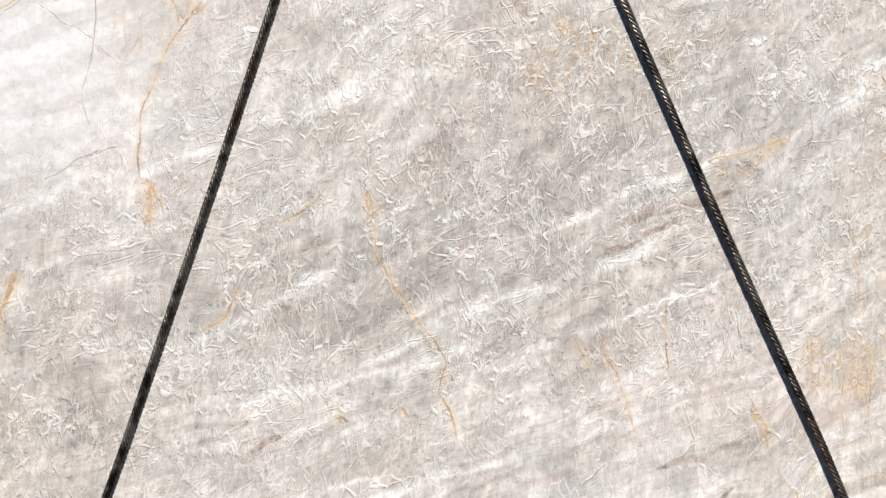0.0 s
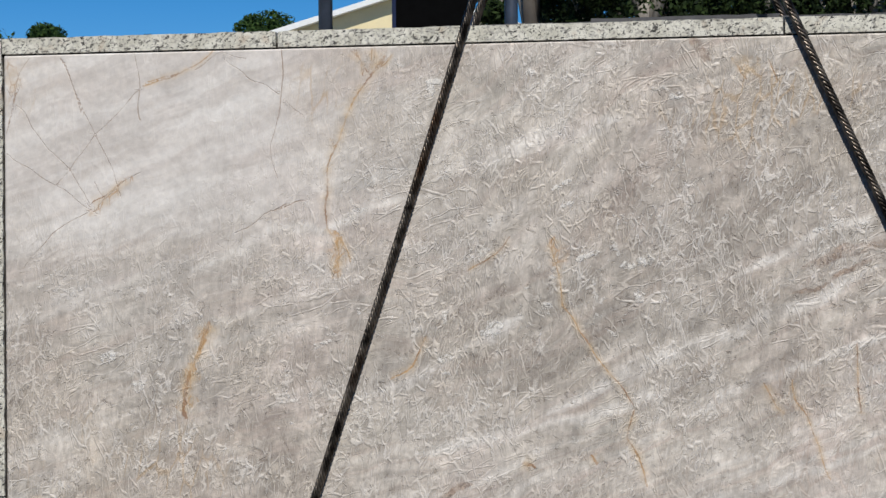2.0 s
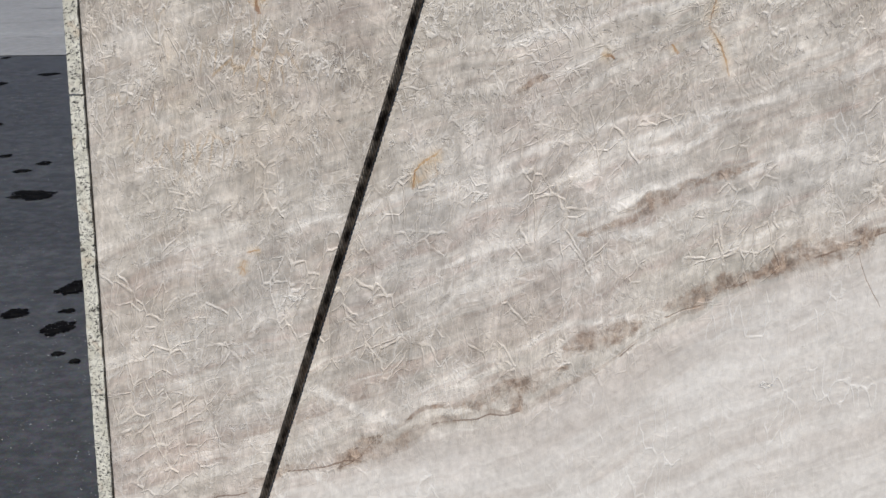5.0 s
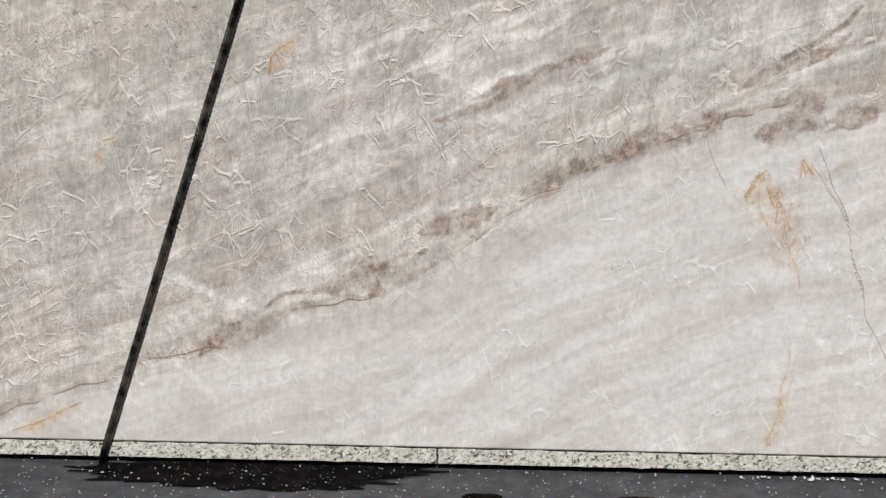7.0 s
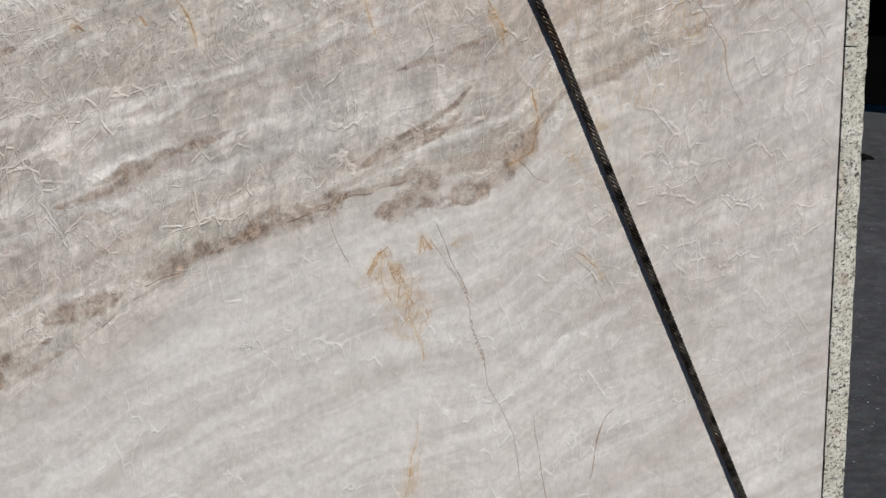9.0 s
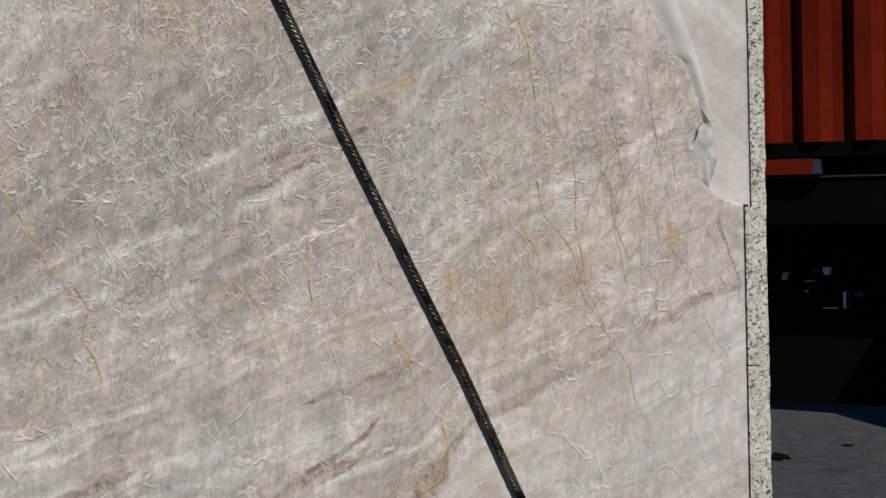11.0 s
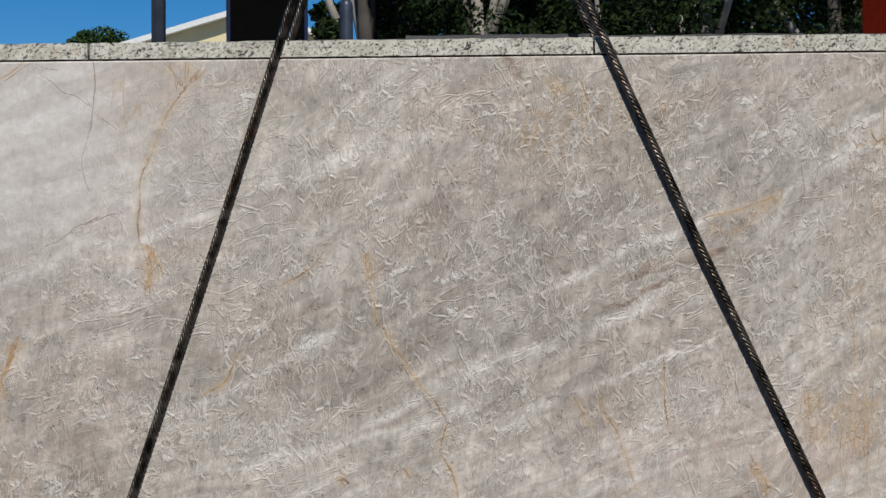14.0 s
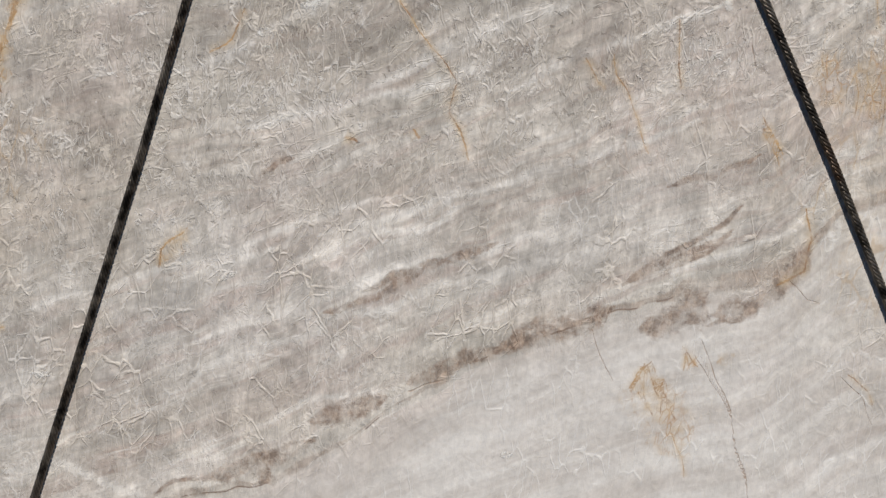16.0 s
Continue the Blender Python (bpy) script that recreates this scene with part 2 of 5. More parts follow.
stain("wet_patch", "dark wet patch on the asphalt along the slab", -0.80, -0.055, 0.44, 0.085, 3.1)
stain("oil_spot", "small dark oil spot on the asphalt", -0.22, -0.16, 0.045, 0.02, 9.4)
stain("oil_spot", "small dark oil spot on the asphalt", 0.13, -0.16, 0.055, 0.022, 5.7)

for i, (x, y, r) in enumerate(((-5.33, 8.6, 0.083), (-5.55, 8.1, 0.081), (-6.13, 9.58, 0.035), (-3.62, 4.33, 0.122), (-4.23, 5.36, 0.034), (-4.76, 6.38, 0.038), (-3.94, 4.93, 0.049), (-3.9, 5.15, 0.043), (-2.69, 2.6, 0.06), (-2.58, 2.28, 0.034), (-2.78, 2.23, 0.051), (-2.52, 2.06, 0.055), (-2.4, 1.75, 0.027), (-2.3, 1.67, 0.021), (3.24, 4.37, 0.06), (3.7, 4.54, 0.031))):
    stain("oil_spot", "dark oil spot soaked into the asphalt", x, y, r, r * (0.9 + 0.4 * (i % 3)), 11.3 + 1.7 * i)

# ---- the stone slabs ----
X0, X1, Z0, Z1 = -1.5, 1.5, 0.06, 2.233
STEP = 0.0042
VEINS = []


def vein(kind, width, *xz):
    VEINS.append((kind, width, np.array(xz, float).reshape(-1, 2)))


vein("rust", 0.0038, -0.588, 2.225, -0.620, 2.164, -0.666, 2.094, -0.699, 2.023, -0.725, 1.946, -0.734, 1.875, -0.729, 1.823)
vein("rust", 0.0051, -0.713, 1.816, -0.710, 1.765, -0.705, 1.700)
vein("rust", 0.0032, -0.709, 1.803, -0.691, 1.771, -0.669, 1.728)
vein("rust", 0.0032, -0.672, 2.223, -0.642, 2.193, -0.620, 2.167)
vein("rust", 0.0058, -1.009, 1.598, -1.023, 1.553, -1.046, 1.495, -1.065, 1.441, -1.079, 1.382)
vein("rust", 0.0026, -0.209, 1.787, -0.199, 1.710, -0.184, 1.639, -0.133, 1.549, -0.076, 1.466, -0.038, 1.408)
vein("rust", 0.0038, -0.038, 1.404, -0.049, 1.338, -0.028, 1.300, -0.011, 1.223)
vein("rust", 0.0032, 0.262, 1.452, 0.283, 1.398, 0.304, 1.385)
vein("rust", 0.0026, 0.317, 1.464, 0.332, 1.413, 0.354, 1.369, 0.382, 1.299, 0.404, 1.245)
vein("rust", 0.0026, 0.466, 1.553, 0.468, 1.451, 0.475, 1.381)
vein("rust", 0.0038, -0.504, 1.568, -0.529, 1.506, -0.580, 1.468)
vein("rust", 0.0026, -0.415, 1.715, -0.370, 1.737, -0.305, 1.793)
vein("rust", 0.0051, -0.289, 1.277, -0.257, 1.262)
vein("rust", 0.0051, -0.128, 1.297, -0.116, 1.272)
vein("rust", 0.0032, 0.660, 1.298, 0.697, 1.241)
vein("crack", 0.0026, -0.841, 2.232, -0.835, 2.167, -0.838, 2.128, -0.848, 2.070)
vein("rust", 0.0019, -1.149, 2.173, -1.070, 2.198, -1.005, 2.218, -0.981, 2.237)
vein("crack", 0.0026, -0.943, 1.808, -0.888, 1.841, -0.833, 1.869)
vein("crack", 0.0026, -1.437, 2.227, -1.463, 2.182, -1.480, 2.139, -1.498, 2.073)
vein("crack", 0.0019, -1.361, 2.227, -1.334, 2.162, -1.311, 2.092)
vein("crack", 0.0026, -1.180, 2.227, -1.168, 2.157, -1.164, 2.073)
vein("rust", 0.0019, -1.163, 2.158, -1.102, 2.184, -1.050, 2.206)
vein("rust", 0.0032, -1.285, 1.894, -1.264, 1.904, -1.208, 1.932)
vein("rust", 0.0026, 0.957, 2.109, 0.966, 2.042, 0.980, 1.976, 0.986, 1.910, 0.996, 1.843)
vein("rust", 0.0026, 1.081, 1.735, 1.085, 1.629, 1.087, 1.510, 1.111, 1.403, 1.159, 1.302)
vein("crack", 0.0026, 1.182, 1.812, 1.197, 1.732, 1.209, 1.652, 1.196, 1.586)
vein("crack", 0.0026, 1.272, 1.930, 1.282, 1.796, 1.298, 1.676, 1.329, 1.568)
vein("rust", 0.0058, 1.311, 1.555, 1.323, 1.515, 1.333, 1.477)
vein("crack", 0.0026, 1.333, 1.474, 1.371, 1.433, 1.413, 1.371)
vein("crack", 0.0026, 1.434, 1.564, 1.469, 1.456, 1.490, 1.361)
vein("rust", 0.0026, 0.997, 1.665, 1.021, 1.578, 1.073, 1.484, 1.104, 1.410)
vein("rust", 0.0038, 0.967, 1.556, 0.998, 1.474)
vein("rust", 0.0032, 1.154, 1.468, 1.181, 1.451)
vein("crack", 0.0019, 1.327, 1.903, 1.345, 1.835, 1.378, 1.781)
vein("crack", 0.0019, 1.107, 1.715, 1.191, 1.752, 1.245, 1.744)
vein("rust", 0.0032, 0.928, 2.056, 0.954, 2.023, 1.003, 2.066)
vein("crack", 0.0026, 0.779, 1.979, 0.784, 1.914, 0.768, 1.848)
vein("rust", 0.0032, 0.551, 1.853, 0.630, 1.871, 0.711, 1.915)
vein("brown", 0.0080, 0.341, 1.717, 0.445, 1.753, 0.549, 1.763)
vein("rust", 0.0032, 0.657, 1.288, 0.680, 1.241, 0.700, 1.188)
vein("rust", 0.0045, 0.751, 1.119, 0.769, 1.053, 0.754, 0.975, 0.693, 0.939)
vein("crack", 0.0019, 1.062, 1.462, 1.127, 1.340, 1.206, 1.216, 1.258, 1.066)
vein("crack", 0.0019, 1.310, 1.519, 1.376, 1.383, 1.457, 1.218)
vein("stain", 0.0384, 0.404, 0.723, 0.412, 0.677, 0.459, 0.624, 0.494, 0.530)
vein("rust", 0.0026, 0.364, 0.687, 0.379, 0.727, 0.404, 0.741, 0.426, 0.717, 0.448, 0.688, 0.464, 0.651, 0.485, 0.611)
vein("rust", 0.0019, 0.385, 0.723, 0.399, 0.690, 0.413, 0.661, 0.427, 0.630)
vein("rust", 0.0019, 0.473, 0.584, 0.498, 0.517, 0.497, 0.462)
vein("stain", 0.0154, 0.504, 0.770, 0.523, 0.754)
vein("stain", 0.0103, 0.574, 0.757, 0.605, 0.768)
vein("rust", 0.0019, 0.499, 0.744, 0.506, 0.779, 0.523, 0.757)
vein("stain", 0.0167, 0.474, 0.225, 0.466, 0.190, 0.444, 0.139, 0.439, 0.082)
vein("rust", 0.0019, 0.470, 0.225, 0.462, 0.175, 0.459, 0.147)
vein("crack", 0.0026, 0.540, 0.816, 0.574, 0.698, 0.620, 0.585, 0.657, 0.430)
vein("crack", 0.0019, 0.280, 0.834, 0.297, 0.769, 0.329, 0.703)
vein("rust", 0.0038, -1.414, 0.077, -1.354, 0.101, -1.294, 0.124, -1.220, 0.156)
vein("stain", 0.0103, -1.141, 0.800, -1.138, 0.762)
vein("rust", 0.0038, -1.129, 0.816, -1.090, 0.830)
vein("rust", 0.0038, -0.719, 0.971, -0.714, 1.017, -0.659, 1.068)
vein("brown", 0.0112, -0.914, 0.286, -0.848, 0.345, -0.820, 0.379)
vein("brown", 0.0048, -0.755, 0.410, -0.699, 0.439, -0.630, 0.452)
vein("brown", 0.0160, -0.630, 0.452, -0.548, 0.476, -0.465, 0.508, -0.370, 0.548)
vein("brown", 0.0208, -0.501, 0.449, -0.480, 0.477)
vein("brown", 0.0192, -0.370, 0.589, -0.289, 0.624, -0.196, 0.659)
vein("crack", 0.0038, -0.144, 0.680, -0.065, 0.711)
vein("brown", 0.0160, -0.144, 0.700, -0.059, 0.738, 0.077, 0.774)
vein("brown", 0.0272, 0.077, 0.788, 0.192, 0.828, 0.322, 0.880)
vein("brown", 0.0272, 0.394, 0.835, 0.469, 0.858, 0.518, 0.880)
vein("brown", 0.0384, 0.494, 0.855, 0.530, 0.900)
vein("brown", 0.0208, 0.569, 0.868, 0.667, 0.894)
vein("brown", 0.0096, -0.246, 0.912, -0.091, 0.977, 0.061, 1.041)
vein("brown", 0.0072, 0.390, 0.964, 0.487, 1.027, 0.630, 1.127)
vein("brown", 0.0072, -0.338, 0.866, -0.220, 0.899, -0.117, 0.951)
vein("brown", 0.0208, 0.656, 0.898, 0.712, 0.945, 0.765, 1.025)
vein("brown", 0.0080, 0.346, 0.936, 0.448, 0.983, 0.598, 1.063)
vein("brown", 0.0072, 0.443, 1.167, 0.543, 1.194, 0.649, 1.239)
vein("rust", 0.0026, 0.658, 1.322, 0.678, 1.278, 0.692, 1.252)
vein("rust", 0.0026, 0.869, 0.731, 0.917, 0.691, 0.938, 0.650)
vein("brown", 0.0064, -0.480, 1.202, -0.441, 1.222, -0.402, 1.235)
vein("crack", 0.0026, 0.761, 0.324, 0.785, 0.223, 0.804, 0.106)
vein("crack", 0.0026, 0.965, 0.337, 0.928, 0.251, 0.903, 0.150)
vein("stain", 0.0218, -0.633, 2.216, -0.601, 2.197)
vein("stain", 0.0167, -0.709, 1.790, -0.704, 1.713)
vein("stain", 0.0154, -1.046, 1.502, -1.072, 1.399)
vein("stain", 0.0141, -1.013, 1.586, -1.026, 1.547)
vein("stain", 0.0141, -0.205, 1.787, -0.196, 1.723)
vein("stain", 0.0384, 0.883, 1.452, 0.893, 1.334)
vein("stain", 0.0256, 0.777, 1.469, 0.813, 1.350)
vein("stain", 0.0192, 1.321, 1.535, 1.334, 1.494)
vein("stain", 0.0154, 0.577, 1.840, 0.589, 1.814)
vein("stain", 0.0154, 0.219, 2.156, 0.251, 2.182)
vein("stain", 0.0128, -0.715, 0.990, -0.660, 1.055)
vein("stain", 0.0167, -1.384, 0.085, -1.265, 0.132)
vein("milk", 0.0110, -0.865, 0.909, -0.764, 0.943, -0.683, 0.982, -0.552, 1.002, -0.460, 1.009)
vein("milk", 0.0100, -0.698, 0.668, -0.588, 0.737, -0.507, 0.771, -0.401, 0.805, -0.294, 0.859, -0.177, 0.873, -0.072, 0.926, 0.044, 0.959, 0.173, 0.992, 0.301, 1.018, 0.376, 1.063)
vein("milk", 0.0090, -0.396, 0.983, -0.304, 1.029, -0.187, 1.062, -0.046, 1.088)
vein("milk", 0.0080, -1.033, 0.869, -0.884, 0.909)
vein("milk", 0.0080, 0.456, 0.954, 0.594, 1.012, 0.731, 1.070)
vein("milk", 0.0100, -1.116, 0.464, -0.991, 0.493, -0.859, 0.431, -0.764, 0.410)
vein("milk", 0.0070, -0.636, 0.538, -0.514, 0.580, -0.392, 0.643, -0.272, 0.671, -0.192, 0.678)
vein("milk", 0.0070, -1.005, 0.287, -0.939, 0.237, -0.888, 0.150)
vein("milk", 0.0220, -0.453, 1.942, -0.324, 1.980, -0.220, 2.011, -0.065, 2.068)
vein("milk", 0.0110, -1.050, 1.729, -0.946, 1.766, -0.855, 1.817, -0.738, 1.814, -0.621, 1.880, -0.479, 1.885)
vein("milk", 0.0100, 0.189, 1.692, 0.317, 1.755, 0.395, 1.806, 0.497, 1.824, 0.600, 1.868)
vein("milk", 0.0110, -0.277, 1.350, -0.070, 1.463, 0.110, 1.539, 0.252, 1.602, 0.367, 1.639, 0.534, 1.715)
vein("milk", 0.0090, 0.083, 1.386, 0.237, 1.461, 0.391, 1.511, 0.571, 1.586)
vein("milk", 0.0240, 0.806, 1.956, 0.883, 2.006, 0.960, 2.050)
vein("milk", 0.0100, -0.663, 1.416, -0.507, 1.480, -0.352, 1.568, -0.275, 1.606)
vein("milk", 0.0160, 0.848, 2.058, 0.983, 2.089, 1.121, 2.147, 1.259, 2.172)
vein("milk", 0.0100, 0.969, 1.633, 1.133, 1.681, 1.301, 1.769, 1.386, 1.821)
vein("milk", 0.0120, -0.664, 0.785, -0.476, 0.855, -0.251, 0.939, -0.016, 1.007, 0.216, 1.075)
vein("milk", 0.0090, -0.353, 1.045, -0.145, 1.112, 0.061, 1.166, 0.289, 1.245, 0.515, 1.310)
vein("milk", 0.0090, -0.698, 0.935, -0.524, 1.017, -0.353, 1.085, -0.170, 1.152)
vein("milk", 0.0100, -0.528, 1.293, -0.296, 1.346, -0.092, 1.397, 0.085, 1.461)
vein("chalk", 0.0096, -0.457, 1.629, -0.466, 1.599)
vein("chalk", 0.0115, -0.479, 1.506, -0.445, 1.516)
vein("chalk", 0.0115, -0.369, 1.574, -0.322, 1.588)
vein("chalk", 0.0058, -0.200, 1.906, -0.164, 1.917)
vein("chalk", 0.0077, -0.195, 1.865, -0.170, 1.873)
vein("chalk", 0.0077, -0.158, 1.736, -0.106, 1.751)
vein("chalk", 0.0106, -0.054, 1.722, 0.021, 1.743)
vein("chalk", 0.0134, -0.038, 1.649, -0.009, 1.657)
vein("chalk", 0.0086, 0.374, 1.802, 0.415, 1.814)
vein("chalk", 0.0067, 0.470, 1.806, 0.498, 1.814)
vein("chalk", 0.0115, 0.582, 1.833, 0.578, 1.821)
vein("chalk", 0.0096, 0.664, 2.039, 0.720, 2.055)
vein("chalk", 0.0144, -0.505, 2.120, -0.476, 2.128)
vein("chalk", 0.0086, -0.269, 2.157, -0.246, 2.163)
vein("chalk", 0.0077, -0.669, 1.620, -0.654, 1.624)
vein("chalk", 0.0125, -1.273, 1.522, -1.236, 1.533)
vein("chalk", 0.0058, -0.756, 1.547, -0.725, 1.556)
vein("chalk", 0.0086, -0.499, 2.143, -0.457, 2.154)
vein("chalk", 0.0058, -0.208, 1.905, -0.167, 1.917)
vein("chalk", 0.0134, -0.359, 1.830, -0.348, 1.833)
vein("chalk", 0.0096, -1.432, 1.694, -1.421, 1.697)
vein("chalk", 0.0115, -1.196, 1.450, -1.163, 1.459)
vein("chalk", 0.0134, 0.659, 1.995, 0.701, 2.007)
vein("chalk", 0.0086, 0.367, 1.799, 0.422, 1.813)
vein("chalk", 0.0086, 0.058, 2.091, 0.085, 2.099)
vein("chalk", 0.0115, 0.640, 2.119, 0.688, 2.132)
vein("chalk", 0.0058, 1.310, 1.967, 1.333, 1.973)
vein("chalk", 0.0058, -0.572, 0.951, -0.535, 0.962)
vein("chalk", 0.0115, -0.752, 1.099, -0.761, 1.073)
vein("chalk", 0.0077, 0.075, 0.519, 0.096, 0.526)
vein("chalk", 0.0058, -1.042, 0.699, -0.993, 0.714)
vein("chalk", 0.0115, -0.994, 0.279, -0.988, 0.280)
vein("crack", 0.0022, 1.157, 1.800, 1.196, 1.719, 1.153, 1.667)
vein("crack", 0.0022, 1.276, 1.837, 1.293, 1.743, 1.270, 1.677)
vein("crack", 0.0022, 0.979, 1.976, 0.984, 1.910, 0.995, 1.843)
vein("crack", 0.0022, 1.107, 1.721, 1.245, 1.744)
vein("crack", 0.0022, 1.173, 1.653, 1.183, 1.546, 1.195, 1.493)
vein("crack", 0.0022, 1.046, 1.525, 1.091, 1.444, 1.109, 1.364, 1.155, 1.309)
vein("crack", 0.0022, 1.082, 1.577, 1.087, 1.523, 1.096, 1.457)
vein("crack", 0.0022, 1.440, 1.564, 1.459, 1.497, 1.490, 1.401)
vein("crack", 0.0022, 0.965, 1.528, 0.997, 1.461, 0.988, 1.395)
vein("crack", 0.0022, 1.031, 1.896, 1.042, 1.816, 1.067, 1.749)
vein("crack", 0.0022, 1.316, 1.796, 1.332, 1.675, 1.343, 1.594)
vein("crack", 0.0022, 0.619, 1.489, 0.630, 1.436)
vein("crack", 0.0022, 1.196, 1.506, 1.220, 1.412, 1.244, 1.318)
vein("rust", 0.0022, 0.875, 1.662, 0.893, 1.583, 0.904, 1.517)
vein("rust", 0.0022, 0.842, 1.441, 0.860, 1.375, 0.852, 1.323)
vein("rust", 0.0022, 0.916, 1.464, 0.927, 1.372, 0.917, 1.280)
vein("rust", 0.0022, 0.659, 1.292, 0.677, 1.240)
vein("rust", 0.0022, 0.276, 2.182, 0.283, 2.137)
vein("rust", 0.0022, 0.200, 2.183, 0.227, 2.137)
vein("rust", 0.0018, -0.660, 2.225, -0.647, 2.195, -0.639, 2.164)
vein("rust", 0.0018, -0.574, 2.229, -0.594, 2.197, -0.616, 2.170)
vein("rust", 0.0018, -0.620, 2.233, -0.618, 2.166)
vein("rust", 0.0018, -0.721, 2.032, -0.706, 2.000)
vein("crack", 0.0018, -1.456, 2.165, -1.477, 2.139, -1.501, 2.052)
vein("rust", 0.0018, -0.704, 1.805, -0.692, 1.772, -0.668, 1.733)
vein("rust", 0.0018, -0.711, 1.792, -0.716, 1.740, -0.721, 1.701)
vein("crack", 0.0018, -1.284, 1.934, -1.257, 1.900, -1.278, 1.874)
vein("crack", 0.0018, -1.171, 1.951, -1.215, 1.926, -1.257, 1.900)
vein("rust", 0.0017, 0.367, 0.682, 0.385, 0.736, 0.417, 0.749)
vein("rust", 0.0017, 0.398, 0.743, 0.406, 0.669, 0.427, 0.628)
vein("rust", 0.0017, 0.424, 0.743, 0.451, 0.696, 0.447, 0.628)
vein("rust", 0.0017, 0.418, 0.716, 0.479, 0.642)
vein("rust", 0.0017, 0.495, 0.737, 0.507, 0.783, 0.534, 0.743)
vein("rust", 0.0017, 0.482, 0.324, 0.475, 0.267, 0.465, 0.224, 0.447, 0.152, 0.436, 0.079)
vein("rust", 0.0017, 0.491, 0.253, 0.480, 0.181)
vein("crack", 0.0017, 0.526, 0.777, 0.562, 0.697, 0.611, 0.602, 0.642, 0.479)
vein("crack", 0.0017, 0.724, 0.955, 0.777, 0.909, 0.810, 0.897)
vein("crack", 0.0017, 0.852, 0.725, 0.906, 0.672, 0.943, 0.605)
vein("crack", 0.0017, 0.628, 0.507, 0.688, 0.354, 0.719, 0.242, 0.753, 0.098)
vein("brown", 0.0060, 0.430, 0.954, 0.543, 1.012, 0.604, 1.076)
vein("brown", 0.0080, 0.342, 1.716, 0.471, 1.741, 0.612, 1.791)
vein("brown", 0.0050, 0.316, 1.653, 0.406, 1.684, 0.509, 1.721)
vein("brown", 0.0100, 0.104, 2.233, 0.155, 2.181)
vein("stain", 0.0120, 0.612, 1.816, 0.683, 1.880, 0.741, 1.924)
vein("crack", 0.0017, -1.503, 2.156, -1.429, 2.064, -1.367, 1.992, -1.285, 1.887)
vein("crack", 0.0015, -1.496, 2.012, -1.430, 1.964, -1.379, 1.925, -1.264, 1.867)
vein("crack", 0.0015, -1.356, 2.222, -1.323, 2.135, -1.263, 2.000, -1.209, 1.892)
vein("crack", 0.0015, -0.966, 2.210, -0.913, 2.168, -0.840, 2.120, -0.780, 2.073)
vein("crack", 0.0015, -1.379, 1.925, -1.332, 1.977, -1.255, 2.059, -1.164, 2.156)
vein("crack", 0.0014, -0.840, 2.120, -0.861, 2.016, -0.849, 1.925)
vein("crack", 0.0015, -1.461, 1.729, -1.390, 1.809, -1.285, 1.880)
vein("crack", 0.0017, -0.940, 1.811, -0.863, 1.853, -0.783, 1.878)
vein("crack", 0.0014, -1.041, 2.199, -0.966, 2.223, -0.912, 2.208)
vein("stain", 0.0200, -1.502, 2.218, -1.477, 2.200, -1.484, 2.153)
vein("stain", 0.0090, -1.292, 1.867, -1.243, 1.900, -1.187, 1.938)
vein("stain", 0.0100, -1.098, 1.402, -1.078, 1.415)
vein("brown", 0.0120, 0.663, 0.889, 0.706, 0.942, 0.747, 1.000, 0.770, 1.045)
vein("brown", 0.0070, 0.556, 0.843, 0.626, 0.863, 0.675, 0.903)
vein("brown", 0.0130, 0.503, 0.889, 0.541, 0.915)
vein("brown", 0.0090, -0.900, 0.306, -0.871, 0.338, -0.842, 0.370)
vein("crack", 0.0016, -0.813, 0.384, -0.842, 0.353, -0.865, 0.317, -0.911, 0.288)
vein("crack", 0.0014, 0.770, 1.045, 0.787, 1.074, 0.806, 1.083)
vein("rust", 0.0036, -0.733, 1.829, -0.718, 1.802, -0.709, 1.753, -0.716, 1.711)
vein("rust", 0.0030, -0.708, 1.811, -0.694, 1.776, -0.668, 1.732)
vein("rust", 0.0040, -1.014, 1.593, -1.045, 1.501, -1.070, 1.444, -1.082, 1.386)
vein("rust", 0.0034, -1.056, 1.507, -1.036, 1.491)
vein("rust", 0.0030, -1.079, 1.415, -1.068, 1.378)
vein("rust", 0.0030, 1.314, 1.558, 1.331, 1.515, 1.346, 1.481)
vein("rust", 0.0024, 1.304, 1.536, 1.331, 1.515, 1.368, 1.507)
vein("rust", 0.0024, 1.177, 1.454, 1.191, 1.453, 1.160, 1.468)
vein("rust", 0.0030, 0.371, 0.679, 0.388, 0.729, 0.418, 0.752)
vein("rust", 0.0028, 0.395, 0.747, 0.424, 0.716, 0.453, 0.707)
vein("rust", 0.0024, 0.425, 0.709, 0.446, 0.662, 0.479, 0.635)
vein("rust", 0.0024, 0.386, 0.679, 0.411, 0.653, 0.427, 0.626)
vein("rust", 0.0026, 0.495, 0.737, 0.505, 0.782, 0.530, 0.747)

# the line along which the front slab has broken away, down from its top edge to its right edge
BREAK = np.array([(1.269, 2.300), (1.278, 2.228), (1.274, 2.118), (1.277, 2.071), (1.320, 1.990), (1.324, 1.956), (1.362, 1.929), (1.394, 1.841), (1.405, 1.787), (1.388, 1.767), (1.381, 1.740), (1.392, 1.653), (1.435, 1.611), (1.498, 1.589), (1.560, 1.585)])


